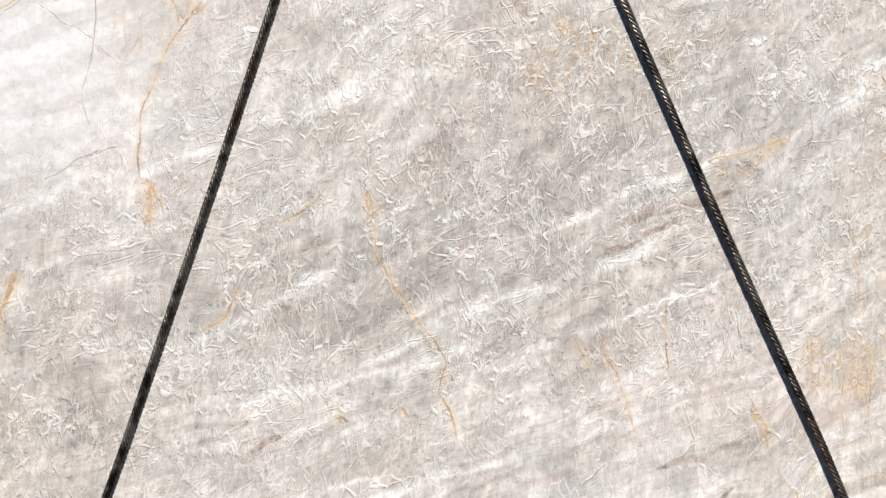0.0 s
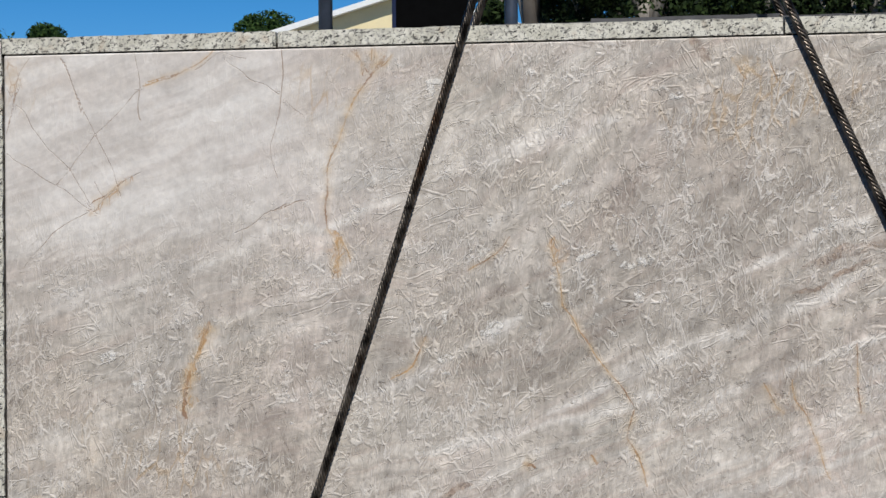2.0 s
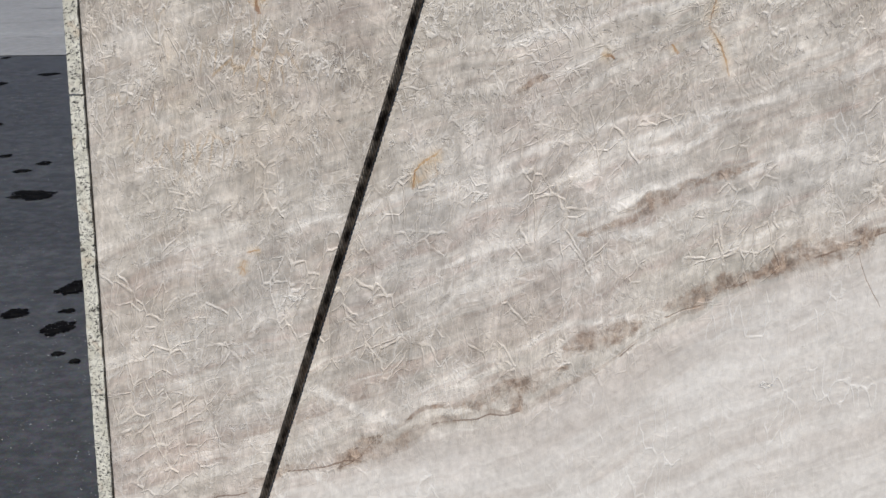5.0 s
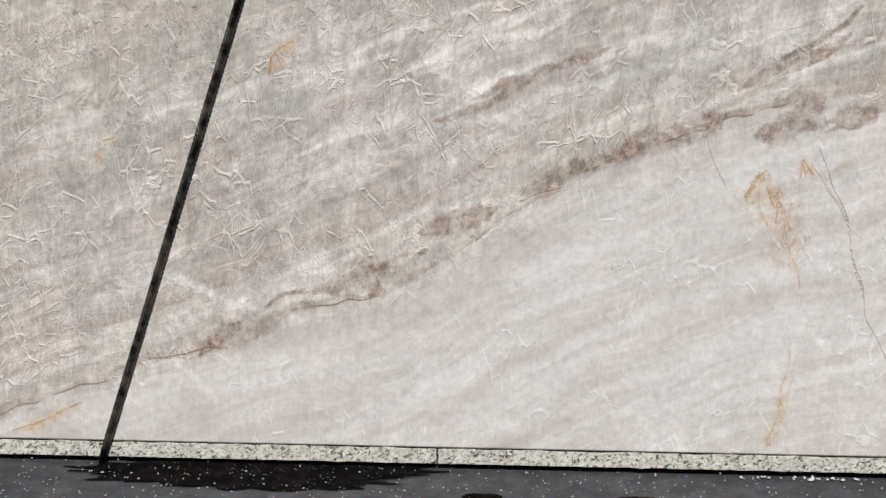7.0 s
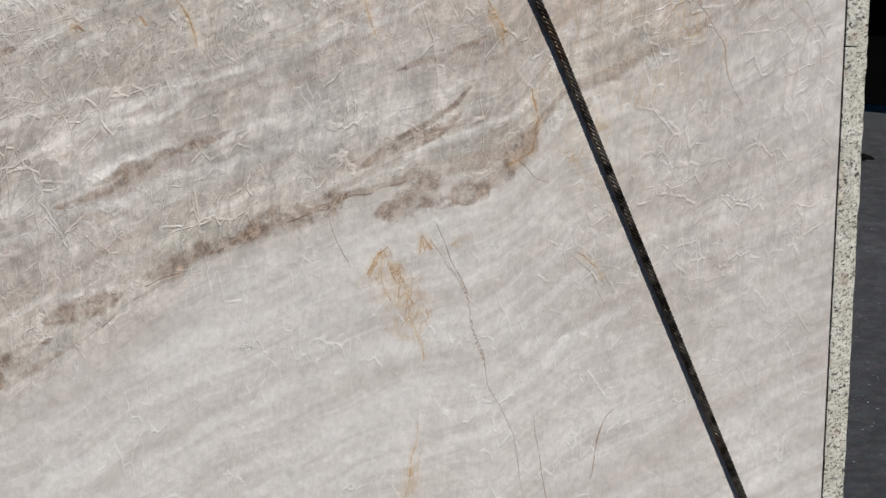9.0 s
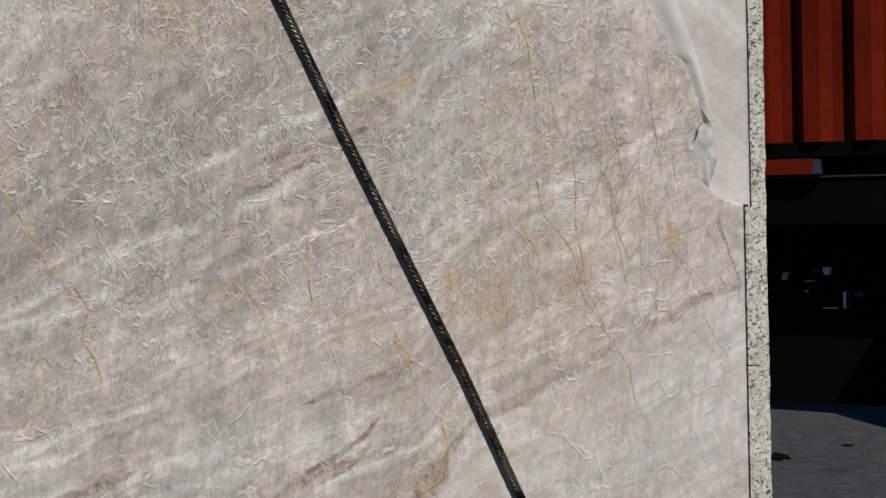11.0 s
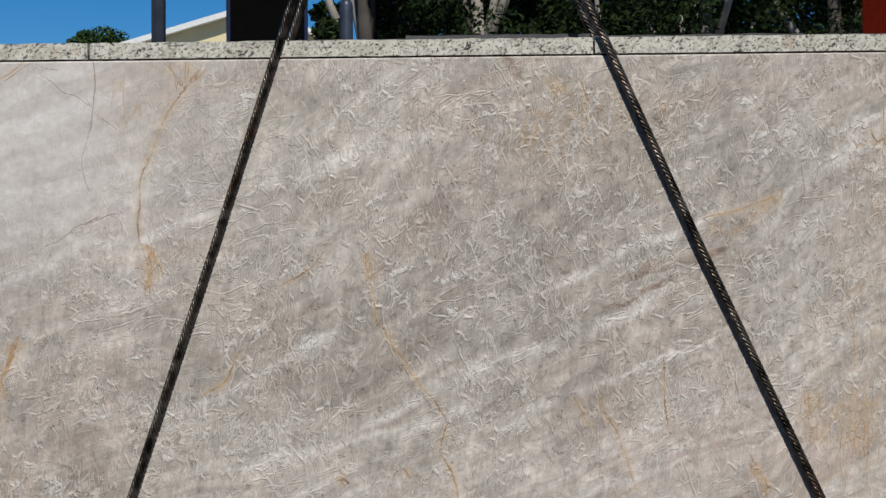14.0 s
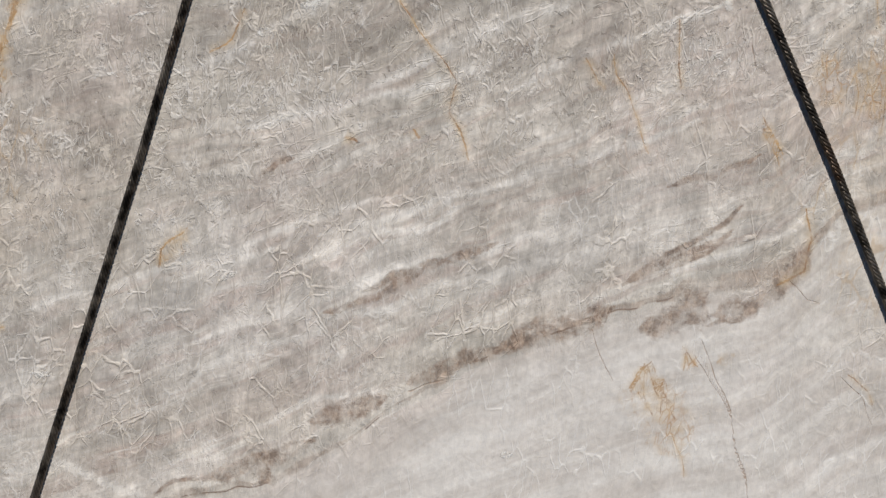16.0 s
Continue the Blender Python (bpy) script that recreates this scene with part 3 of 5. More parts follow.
def to_line(p, line):
    """Distance of points to a broken line, the nearest places, and how far along they lie (0 to 1)."""
    best = np.full(len(p), 1e9)
    near, along = np.zeros_like(p), np.zeros(len(p))
    n = len(line) - 1
    for i in range(n):
        a, d = line[i], line[i + 1] - line[i]
        s = np.clip(((p - a) @ d) / max(d @ d, 1e-12), 0, 1)
        q = a + s[:, None] * d
        r = np.hypot(*(p - q).T)
        m = r < best
        best[m], near[m], along[m] = r[m], q[m], (i + s[m]) / n
    return best, near, along


def wobble(p, scale, seed):
    """Smooth noise over points, by summed sines in random directions."""
    rng = np.random.default_rng(seed)
    out = np.zeros(len(p))
    for _ in range(9):
        a, ph, f = rng.uniform(0, 2 * np.pi), rng.uniform(0, 2 * np.pi), scale * rng.uniform(0.5, 1.6)
        out += np.sin(f * (p[:, 0] * np.cos(a) + p[:, 1] * np.sin(a)) + ph)
    return out / 3.0


def in_break(p):
    """Whether points lie in the missing corner."""
    poly = np.vstack([BREAK, [(1.7, 1.6), (1.7, 2.4), (1.262, 2.4)]])
    inside = np.zeros(len(p), bool)
    j = len(poly) - 1
    for i in range(len(poly)):
        (xi, zi), (xj, zj) = poly[i], poly[j]
        c = (zi > p[:, 1]) != (zj > p[:, 1])
        inside ^= c & (p[:, 0] < (xj - xi) * (p[:, 1] - zi) / (zj - zi + 1e-12) + xi)
        j = i
    return inside


def blob(p, x, z, rx, rz, turn=0.0):
    c, s = math.cos(radians(turn)), math.sin(radians(turn))
    u, v = (p[:, 0] - x) * c + (p[:, 1] - z) * s, -(p[:, 0] - x) * s + (p[:, 1] - z) * c
    return np.exp(-((u / rx) ** 2 + (v / rz) ** 2))


def band_height(x):
    """Height of the brown layer, which the other layers follow."""
    return np.interp(x, (-1.5, -0.85, -0.45, 0.0, 0.40, 0.68, 0.84, 1.5), (0.10, 0.33, 0.46, 0.74, 0.90, 0.96, 1.10, 1.42))


def stone_fields(p):
    """What minerals the stone shows at each place."""
    q = p + 0.0055 * np.stack([wobble(p, 26, 1), wobble(p, 26, 2)], 1) + 0.0025 * np.stack([wobble(p, 70, 3), wobble(p, 70, 4)], 1)
    s = q[:, 1] - band_height(q[:, 0])
    bend = 0.012 * wobble(q, 4, 21) + 0.0035 * wobble(q, 16, 22)
    f = {"layer": s + bend + 0.14 * blob(q, -0.1, 1.6, 0.6, 0.4), "band": s + 0.006 * wobble(q, 14, 23)}
    f["pale"] = np.clip((1 - 0.62 * blob(q, 1.2, 0.95, 0.42, 0.42)) / (1 + np.exp((s + 0.02) / 0.02)) + 1.5 * blob(q, -1.22, 2.10, 0.58, 0.34, 8), 0, 1)
    f["grey"] = np.clip(0.9 * blob(q, 0.05, 1.68, 0.38, 0.24, 15) + 0.7 * blob(q, -0.45, 1.58, 0.3, 0.18, 25) + 0.6 * blob(q, 0.75, 1.95, 0.3, 0.25) + 0.6 * blob(q, -1.1, 1.5, 0.26, 0.25) + 0.6 * blob(q, -0.75, 0.85, 0.4, 0.25, 20) + 0.5 * blob(q, 0.35, 2.0, 0.35, 0.2, 20) + 0.4 * blob(q, 0.0, 1.0, 0.7, 0.12, 17), 0, 1)
    f["warm"] = np.clip(0.9 * blob(q, 1.05, 1.45, 0.2, 0.35) + 0.6 * blob(q, 0.9, 1.2, 0.25, 0.35) + 0.55 * blob(q, 1.2, 1.75, 0.25, 0.3) + 0.7 * blob(q, 0.3, 2.1, 0.3, 0.12, 15) + 0.6 * blob(q, 0.95, 2.1, 0.2, 0.12) + 0.6 * blob(q, -1.2, 1.2, 0.3, 0.25) + 0.5 * blob(q, -0.72, 2.15, 0.12, 0.12) + 0.5 * blob(q, -1.46, 2.18, 0.1, 0.1), 0, 1)
    for kind in ("rust", "crack", "brown", "stain", "milk", "chalk"):
        thin = kind in ("rust", "crack")
        best, near, side = np.full(len(p), 9.0), np.zeros(len(p)), np.ones(len(p))
        for k, w, line in VEINS:
            if k != kind:
                continue
            reach = 9 * w + 0.01
            lo, hi = line.min(0) - reach, line.max(0) + reach
            ids = np.nonzero((q > lo).all(1) & (q < hi).all(1))[0]
            if not len(ids):
                continue
            d, at, along = to_line(q[ids], line)
            taper = np.clip(np.minimum(along, 1 - along) * (14 if thin else 6), 0, 1)
            r = d / w
            if not thin:
                r = r / np.maximum(0.35, np.sqrt(taper))
            m = r < best[ids]
            hit = ids[m]
            best[hit] = r[m]
            near[hit] = (np.clip(1 - r / 6, 0, 1) * taper)[m]
            i = np.minimum((along * (len(line) - 1)).astype(int), len(line) - 2)
            t = line[i + 1] - line[i]
            off = q[ids] - at
            side[hit] = np.sign(off[:, 0] * t[:, 1] - off[:, 1] * t[:, 0] + 1e-9)[m]
        f[kind] = best * side if thin else best
        if thin:
            f[kind + "_near"] = near
    # how strongly the surface is crinkled, and where upright hairline seams run close together
    f["cool"] = np.clip(0.8 * blob(q, -0.55, 0.92, 0.42, 0.16, 22) + 0.6 * blob(q, 0.25, 1.06, 0.4, 0.12, 20) + 0.7 * blob(q, 0.75, 1.75, 0.10, 0.45, -8) + 0.5 * blob(q, -1.1, 0.62, 0.3, 0.2, 10) + 0.55 * blob(q, 1.25, 1.1, 0.25, 0.4), 0, 1)
    f["crinkle"] = np.clip(1.0 - 0.74 * f["pale"] - 0.55 * blob(q, 1.3, 1.35, 0.38, 0.5) - 0.35 * blob(q, 0.25, 1.15, 0.6, 0.14, 20), 0.04, 1)
    low = 1 / (1 + np.exp((q[:, 1] - 1.22 - 0.18 * q[:, 0] + 0.03 * wobble(q, 9, 31)) / 0.06))
    f["coarse"] = np.clip(low * (1 - 0.85 * f["pale"]) + 0.35 * blob(q, -1.0, 1.25, 0.4, 0.3), 0, 1)
    corner = np.clip(1.3 * blob(q, -1.25, 2.12, 0.58, 0.32, 8), 0, 1)
    f["crinkle"] *= (1 - 0.58 * low) * (1 - 0.8 * corner)
    f["calm"] = 1 - 0.7 * corner
    f["seams"] = np.clip(blob(q, 1.2, 1.55, 0.32, 0.45) + 0.5 * blob(q, 0.35, 1.35, 0.3, 0.16), 0, 1)
    return f


def plain_fields(p):
    """A clear, creamy stone with little pattern."""
    n = len(p)
    f = {k: np.full(n, 9.0) for k in ("rust", "crack", "brown", "stain", "milk", "chalk")}
    f.update({k: np.zeros(n) for k in ("grey", "rust_near", "crack_near", "crinkle", "seams", "cool", "coarse")})
    f["calm"] = np.full(n, 0.4)
    f["layer"] = p[:, 1] + 0.9 * p[:, 0]
    f["band"] = np.full(n, 9.0)
    f["pale"] = np.full(n, 0.92)
    f["warm"] = 0.35 * blob(p, 1.45, 1.8, 0.06, 0.3)
    return f


def stone(name):
    m = Mat(name, 0.42, 0.0, 0.45)
    flat = m.scaled(1, 1, 1)
    sep = m.node("ShaderNodeSeparateXYZ")
    m.link(flat, sep.inputs[0])
    # coordinates that run along and across the layers
    com = m.node("ShaderNodeCombineXYZ")
    m.link(m.math("MULTIPLY", sep.outputs[0], 0.55), com.inputs[0])
    m.link(m.math("MULTIPLY", m.attr("layer"), 10.0), com.inputs[2])
    lay = com.outputs[0]
    pale, grey, warm, crinkle = m.attr("pale"), m.attr("grey"), m.attr("warm"), m.attr("crinkle")

    def warped(src, scale, detail, amount):
        """Coordinates bent by noise, so that nothing runs quite straight."""
        n = m.node("ShaderNodeTexNoise")
        n.inputs["Scale"].default_value, n.inputs["Detail"].default_value = scale, detail
        m.link(src, n.inputs["Vector"])
        k = m.node("ShaderNodeVectorMath", op="SCALE")
        m.link(n.outputs["Color"], k.inputs[0])
        k.inputs["Scale"].default_value = amount
        add = m.node("ShaderNodeVectorMath", op="ADD")
        m.link(src, add.inputs[0])
        m.link(k.outputs[0], add.inputs[1])
        return add.outputs[0]

    wv = warped(flat, 7, 2, 0.030)
    kink = warped(wv, 40, 4, 0.0105)

    def toned(c, value, amount):
        """Multiply a colour by a grey that swings round one."""
        k = m.math("MULTIPLY_ADD", m.math("SUBTRACT", value, 0.5), amount, 1.0)
        tone = m.node("ShaderNodeCombineColor")
        for ch in range(3):
            m.link(k, tone.inputs[ch])
        return m.mix(1.0, c, tone.outputs[0], "MULTIPLY")

    # base tones: clouds, then the layers
    cloud = m.noise(2.6, 5, 0.58, 0.4)
    c = m.mix(m.ramp(cloud, 0.34, 0.66), (0.445, 0.395, 0.345), (0.60, 0.552, 0.497))
    tint = m.noise(1.9, 4, 0.55, 0.6)
    c = m.mix(m.ramp(tint, 0.50, 0.68, 0, 0.5), c, (0.55, 0.455, 0.415))
    c = m.mix(m.ramp(tint, 0.48, 0.32, 0, 0.5), c, (0.49, 0.455, 0.395))
    lay1 = m.noise(2.0, 6, 0.6, 0.35, src=lay)
    lay2 = m.noise(1.6, 6, 0.6, 0.35, src=m.scaled(1.1, 1, 1.3, src=lay))
    banded = m.ramp(m.attr("layer"), 1.2, 0.5, 0.75, 1.0)
    c = m.mix(m.math("MULTIPLY", m.math("MULTIPLY", m.ramp(lay1, 0.50, 0.60), banded), m.ramp(m.noise(5, 4), 0.38, 0.6, 0.1, 0.6)), c, (0.67, 0.635, 0.595))
    c = m.mix(m.math("MULTIPLY", m.math("MULTIPLY", m.ramp(lay2, 0.53, 0.64), banded), m.ramp(m.noise(4, 4, 0.6), 0.36, 0.6, 0.1, 0.6)), c, (0.41, 0.325, 0.285))
    c = m.mix(m.math("MULTIPLY", grey, m.ramp(m.noise(8, 6, 0.68, 0.4), 0.30, 0.56, 0, 0.85)), c, (0.335, 0.303, 0.268))
    # clear stone
    soft = m.math("ADD", m.math("MULTIPLY", m.noise(3.0, 6, 0.65, 0.6), 0.35), m.math("MULTIPLY", m.noise(1.7, 7, 0.62, 0.5, src=m.scaled(1.5, 1, 0.9, src=lay)), 0.65))
    clear = m.mix(m.ramp(soft, 0.38, 0.60), (0.745, 0.715, 0.685), (0.58, 0.535, 0.50))
    c = m.mix(m.math("MULTIPLY", pale, 0.84), c, clear)
    haze = m.math("MULTIPLY", pale, m.ramp(m.noise(5, 6, 0.7, 0.5), 0.36, 0.62, 0.25, 1.0))
    c = m.mix(m.math("MULTIPLY", haze, m.ramp(lay1, 0.50, 0.60, 0, 0.22)), c, (0.78, 0.755, 0.725))
    c = m.mix(m.math("MULTIPLY", haze, m.ramp(m.noise(2.4, 7, 0.68, 0.4, src=lay), 0.52, 0.64, 0, 0.36)), c, (0.52, 0.48, 0.445))
    lilac = m.math("MULTIPLY", m.ramp(sep.outputs[0], 0.95, 1.3, 0.0, 0.65), m.math("MULTIPLY_ADD", pale, -0.9, 1.0))
    c = m.mix(m.math("MULTIPLY", lilac, m.ramp(m.noise(5, 5, 0.6), 0.35, 0.55, 0.3, 1.0)), c, (0.60, 0.535, 0.505))
    c = m.mix(m.math("MULTIPLY", m.attr("cool"), m.ramp(m.noise(6, 6, 0.66, 0.4), 0.34, 0.60, 0.25, 0.9)), c, (0.625, 0.595, 0.567))
    c = m.mix(m.math("MULTIPLY", warm, m.ramp(m.noise(12, 6, 0.68, 0.6), 0.38, 0.66, 0.0, 0.45)), c, (0.57, 0.455, 0.325))

    # long pinkish and milky stripes that follow the layers
    lay3 = m.noise(1.25, 6, 0.62, 0.2, src=lay)
    lay4 = m.noise(1.9, 6, 0.6, 0.2, src=m.scaled(0.7, 1, 0.9, src=lay))
    fade = m.math("MULTIPLY", m.math("MULTIPLY_ADD", pale, -0.85, 1.0), m.math("MULTIPLY", m.ramp(m.attr("layer"), 0.75, 0.40, 0.15, 1.0), m.ramp(sep.outputs[0], 1.15, 0.85, 0.3, 1.0)))
    broken = m.ramp(m.noise(16, 6, 0.72, src=wv), 0.34, 0.60, 0.1, 1.0)
    c = m.mix(m.math("MULTIPLY", m.math("MULTIPLY", m.ramp(lay3, 0.51, 0.59, 0, 0.50), fade), broken), c, (0.42, 0.315, 0.275))
    c = m.mix(m.math("MULTIPLY", m.math("MULTIPLY", m.ramp(lay4, 0.52, 0.58, 0, 0.60), fade), broken), c, (0.72, 0.68, 0.63))
    ragged = m.noise(42, 7, 0.75)
    rough_edge = m.math("MULTIPLY", m.math("SUBTRACT", ragged, 0.5), 2.6)
    milk = m.ramp(m.math("ADD", m.attr("milk"), m.math("MULTIPLY", rough_edge, 0.9)), 2.0, 0.1)
    c = m.mix(m.math("MULTIPLY", milk, m.ramp(m.noise(11, 5, 0.65), 0.32, 0.56, 0.2, 0.85)), c, (0.74, 0.70, 0.655))

    # mottling inside the crystals
    mot = m.noise(20, 6, 0.66, 0.6, src=wv)
    body = m.math("MULTIPLY_ADD", pale, -0.65, 1.0)
    c = m.mix(body, c, toned(c, m.ramp(mot, 0.32, 0.68), 0.26))
    drift = m.math("ADD", m.math("MULTIPLY", m.noise(6.5, 6, 0.66, 0.7, src=wv), 0.5), m.math("MULTIPLY", m.noise(2.6, 7, 0.66, 0.3, src=m.scaled(1.6, 1, 1.25, src=lay)), 0.5))
    c = m.mix(m.math("MULTIPLY_ADD", pale, -0.72, 1.0), c, toned(c, m.ramp(drift, 0.36, 0.64), 0.44))
    blush = m.ramp(m.noise(3.6, 6, 0.66, 0.5, src=m.scaled(1.3, 1, 0.7, src=lay)), 0.52, 0.64, 0, 0.30)
    c = m.mix(m.math("MULTIPLY", blush, m.math("MULTIPLY_ADD", pale, -0.9, 1.0)), c, (0.44, 0.345, 0.295))
    fine = m.noise(85, 4, 0.62, 0.3, src=wv)
    c = toned(c, m.ramp(fine, 0.3, 0.7), 0.12)
    upright = m.noise(1.0, 5, 0.66, 0.3, src=m.scaled(95, 60, 22, (0, -8, 0), wv))
    c = m.mix(m.math("MULTIPLY", m.attr("calm"), body), c, toned(c, m.ramp(upright, 0.32, 0.68), 0.24))

    def plates(sx, sz, turn, width, mask_scale, lo, hi, src=kink):
        """The raised edges of long, crinkled plates, the hollow beside them, and the plates' own tone."""
        at = m.scaled(sx, sx, sz, (0, turn, 0), src)
        e = m.voronoi(1.0, "DISTANCE_TO_EDGE", at)
        some = m.ramp(m.noise(mask_scale, 4, 0.6, 0.3, src=wv), lo, hi)
        body = m.node("ShaderNodeSeparateColor")
        m.link(m.voronoi(1.0, "F1", at, "Color"), body.inputs[0])
        line = m.math("MULTIPLY", m.ramp(e, width, width * 0.15), some)
        hollow = m.math("MULTIPLY", m.ramp(e, width * 2.8, width), some)
        return line, hollow, body.outputs[0]

    up = plates(54, 12, -6, 0.080, 6, 0.42, 0.54)
    lean = plates(46, 12, -27, 0.070, 6, 0.46, 0.57)
    back = plates(42, 13, 14, 0.080, 7, 0.51, 0.60)
    small = plates(92, 36, -12, 0.12, 6, 0.49, 0.60)
    shelf = plates(10, 38, 21, 0.070, 5, 0.49, 0.60)
    line, hollow = up[0], up[1]
    for extra, k in ((lean, 0.9), (back, 0.75), (small, 0.45), (shelf, 0.65)):
        line = m.math("MAXIMUM", line, m.math("MULTIPLY", extra[0], k))
        hollow = m.math("MAXIMUM", hollow, m.math("MULTIPLY", extra[1], k))
    # ridges come and go along their length
    line = m.math("MULTIPLY", line, m.ramp(m.noise(22, 5, 0.7, src=flat), 0.36, 0.56, 0.10, 1.0))
    line = m.math("MULTIPLY", line, crinkle)
    hollow = m.math("MULTIPLY", hollow, crinkle)
    big = plates(24, 8, -9, 0.045, 4, 0.42, 0.55)
    tilted = plates(20, 9, -38, 0.040, 4, 0.47, 0.58)
    cross = m.math("MULTIPLY", m.math("MAXIMUM", big[0], m.math("MULTIPLY", tilted[0], 0.9)), m.ramp(m.noise(13, 5, 0.7, src=flat), 0.36, 0.58, 0.10, 1.0))
    line = m.math("MAXIMUM", line, m.math("MULTIPLY", cross, m.attr("coarse")))
    hollow = m.math("MAXIMUM", hollow, m.math("MULTIPLY", m.math("MULTIPLY", big[1], m.attr("coarse")), 0.7))
    c = m.mix(m.attr("coarse"), c, toned(c, big[2], 0.20))
    for tone, k in ((up[2], 0.16), (lean[2], 0.12), (shelf[2], 0.12)):
        c = m.mix(m.math("MULTIPLY_ADD", crinkle, 0.9, 0.1), c, toned(c, tone, k))
    # hollows tinted dark: the ridges' shaded side is put into the colour
    c = m.mix(m.math("MULTIPLY", hollow, 0.36), c, (0.27, 0.230, 0.192))
    ridge_tone = m.mix(m.ramp(m.noise(4, 3), 0.45, 0.6), (0.82, 0.775, 0.725), (0.80, 0.72, 0.63))
    c = m.mix(m.math("MULTIPLY", line, 0.60), c, ridge_tone)
    # pits tinted dark brown, as crevice shade within the colour
    pits = m.math("MULTIPLY", m.ramp(m.noise(46, 6, 0.72, 0.9, src=wv), 0.43, 0.34), crinkle)
    c = m.mix(m.math("MULTIPLY", pits, 0.45), c, (0.25, 0.208, 0.172))
    # faint upright scratches in the clear stone
    faint = m.math("MULTIPLY", plates(34, 9, -8, 0.045, 5, 0.50, 0.58)[0], m.math("MULTIPLY", m.math("SUBTRACT", 1.0, crinkle), m.attr("calm")))
    c = m.mix(m.math("MULTIPLY", faint, 0.42), c, (0.86, 0.84, 0.81))

    # chalky chipped flakes
    chalk = m.math("ADD", m.attr("chalk"), m.math("MULTIPLY", rough_edge, 1.5))
    flake = m.math("MULTIPLY", m.ramp(chalk, 1.25, 0.6), m.ramp(m.noise(55, 5, 0.7, 0.9, src=wv), 0.45, 0.53))
    stray = m.math("MULTIPLY", m.ramp(m.noise(30, 6, 0.72, 0.8, src=wv), 0.60, 0.63), m.ramp(m.noise(4.5, 3), 0.50, 0.58))
    flake = m.math("MAXIMUM", flake, m.math("MULTIPLY", stray, m.math("MULTIPLY", crinkle, 0.8)))
    c = m.mix(m.math("MULTIPLY", flake, 0.58), c, (0.85, 0.825, 0.785))

    # upright hairline seams of rust
    hair = m.voronoi(1.0, "DISTANCE_TO_EDGE", m.scaled(15, 15, 4.6, (0, -12, 0), kink))
    hair = m.math("MULTIPLY", m.ramp(hair, 0.030, 0.004), m.ramp(m.noise(7, 4, 0.6, src=wv), 0.45, 0.55))
    c = m.mix(m.math("MULTIPLY", m.math("MULTIPLY", hair, m.attr("seams")), 0.62), c, (0.36, 0.225, 0.15))
    seam = m.voronoi(1.0, "DISTANCE_TO_EDGE", m.scaled(30, 30, 9, (0, -9, 0), kink))
    seam = m.math("MULTIPLY", m.math("MULTIPLY", m.ramp(seam, 0.07, 0.01), m.ramp(m.noise(6, 4, src=wv), 0.48, 0.58)), m.ramp(warm, 0.15, 0.5))
    c = m.mix(m.math("MULTIPLY", seam, 0.45), c, (0.47, 0.32, 0.17))

    # brown layer with crystals in it
    wide = m.noise(3.2, 3, 0.5, src=m.scaled(1, 1, 0.2))
    off = m.math("ABSOLUTE", m.math("SUBTRACT", m.attr("band"), 0.006))
    ribbon = m.math("ADD", m.math("DIVIDE", off, m.math("MULTIPLY_ADD", m.ramp(wide, 0.36, 0.62), 0.020, 0.003)), m.math("MULTIPLY", rough_edge, 0.8))
    inner = m.mix(m.ramp(m.noise(40, 6, 0.75), 0.38, 0.62), (0.15, 0.092, 0.062), (0.38, 0.285, 0.22))
    cells = plates(90, 42, -12, 0.11, 12, 0.46, 0.56)
    inner = toned(inner, cells[2], 0.6)
    inner = m.mix(m.math("MULTIPLY", cells[0], 0.28), inner, (0.74, 0.67, 0.59))
    c = m.mix(m.math("MULTIPLY", m.ramp(ribbon, 1.1, 0.5), m.ramp(m.noise(8, 6, 0.7), 0.36, 0.60, 0.10, 0.55)), c, inner)
    br = m.ramp(m.math("ADD", m.attr("brown"), m.math("MULTIPLY", rough_edge, 1.3)), 1.7, 0.6)
    c = m.mix(m.math("MULTIPLY", br, m.ramp(m.noise(18, 6, 0.7), 0.34, 0.60, 0.16, 0.80)), c, inner)
    thread = m.ramp(m.math("ABSOLUTE", m.math("ADD", m.attr("band"), m.math("MULTIPLY", rough_edge, 0.004))), 0.0032, 0.0006)
    c = m.mix(m.math("MULTIPLY", thread, m.math("MULTIPLY", m.ramp(m.noise(6, 5, 0.65), 0.50, 0.56, 0, 0.75), m.ramp(sep.outputs[0], 0.6, 0.4))), c, (0.17, 0.11, 0.08))
    # rusty stains, rust veins and hairline cracks
    net = m.voronoi(1.0, "DISTANCE_TO_EDGE", m.scaled(60, 30, 26, (0, -8, 0), kink))
    st = m.ramp(m.math("ADD", m.attr("stain"), m.math("MULTIPLY", rough_edge, 1.8)), 2.2, 0.0)
    c = m.mix(m.math("MULTIPLY", st, m.ramp(m.noise(24, 6, 0.7), 0.38, 0.64, 0.04, 0.48)), c, (0.58, 0.425, 0.25))
    c = m.mix(m.math("MULTIPLY", m.math("MULTIPLY", st, m.ramp(net, 0.09, 0.01)), m.ramp(m.noise(18, 4), 0.40, 0.58, 0.0, 0.66)), c, (0.42, 0.235, 0.105))
    near = m.attr("rust_near")
    dist = m.math("ADD", m.math("ABSOLUTE", m.math("ADD", m.attr("rust"), m.math("MULTIPLY", m.math("SUBTRACT", m.noise(75, 4, 0.7), 0.5), 2.6))), m.math("MULTIPLY", rough_edge, 0.25))
    halo = m.math("MULTIPLY", m.math("POWER", near, 1.8), m.ramp(m.noise(28, 5, 0.7), 0.38, 0.60, 0.10, 0.55))
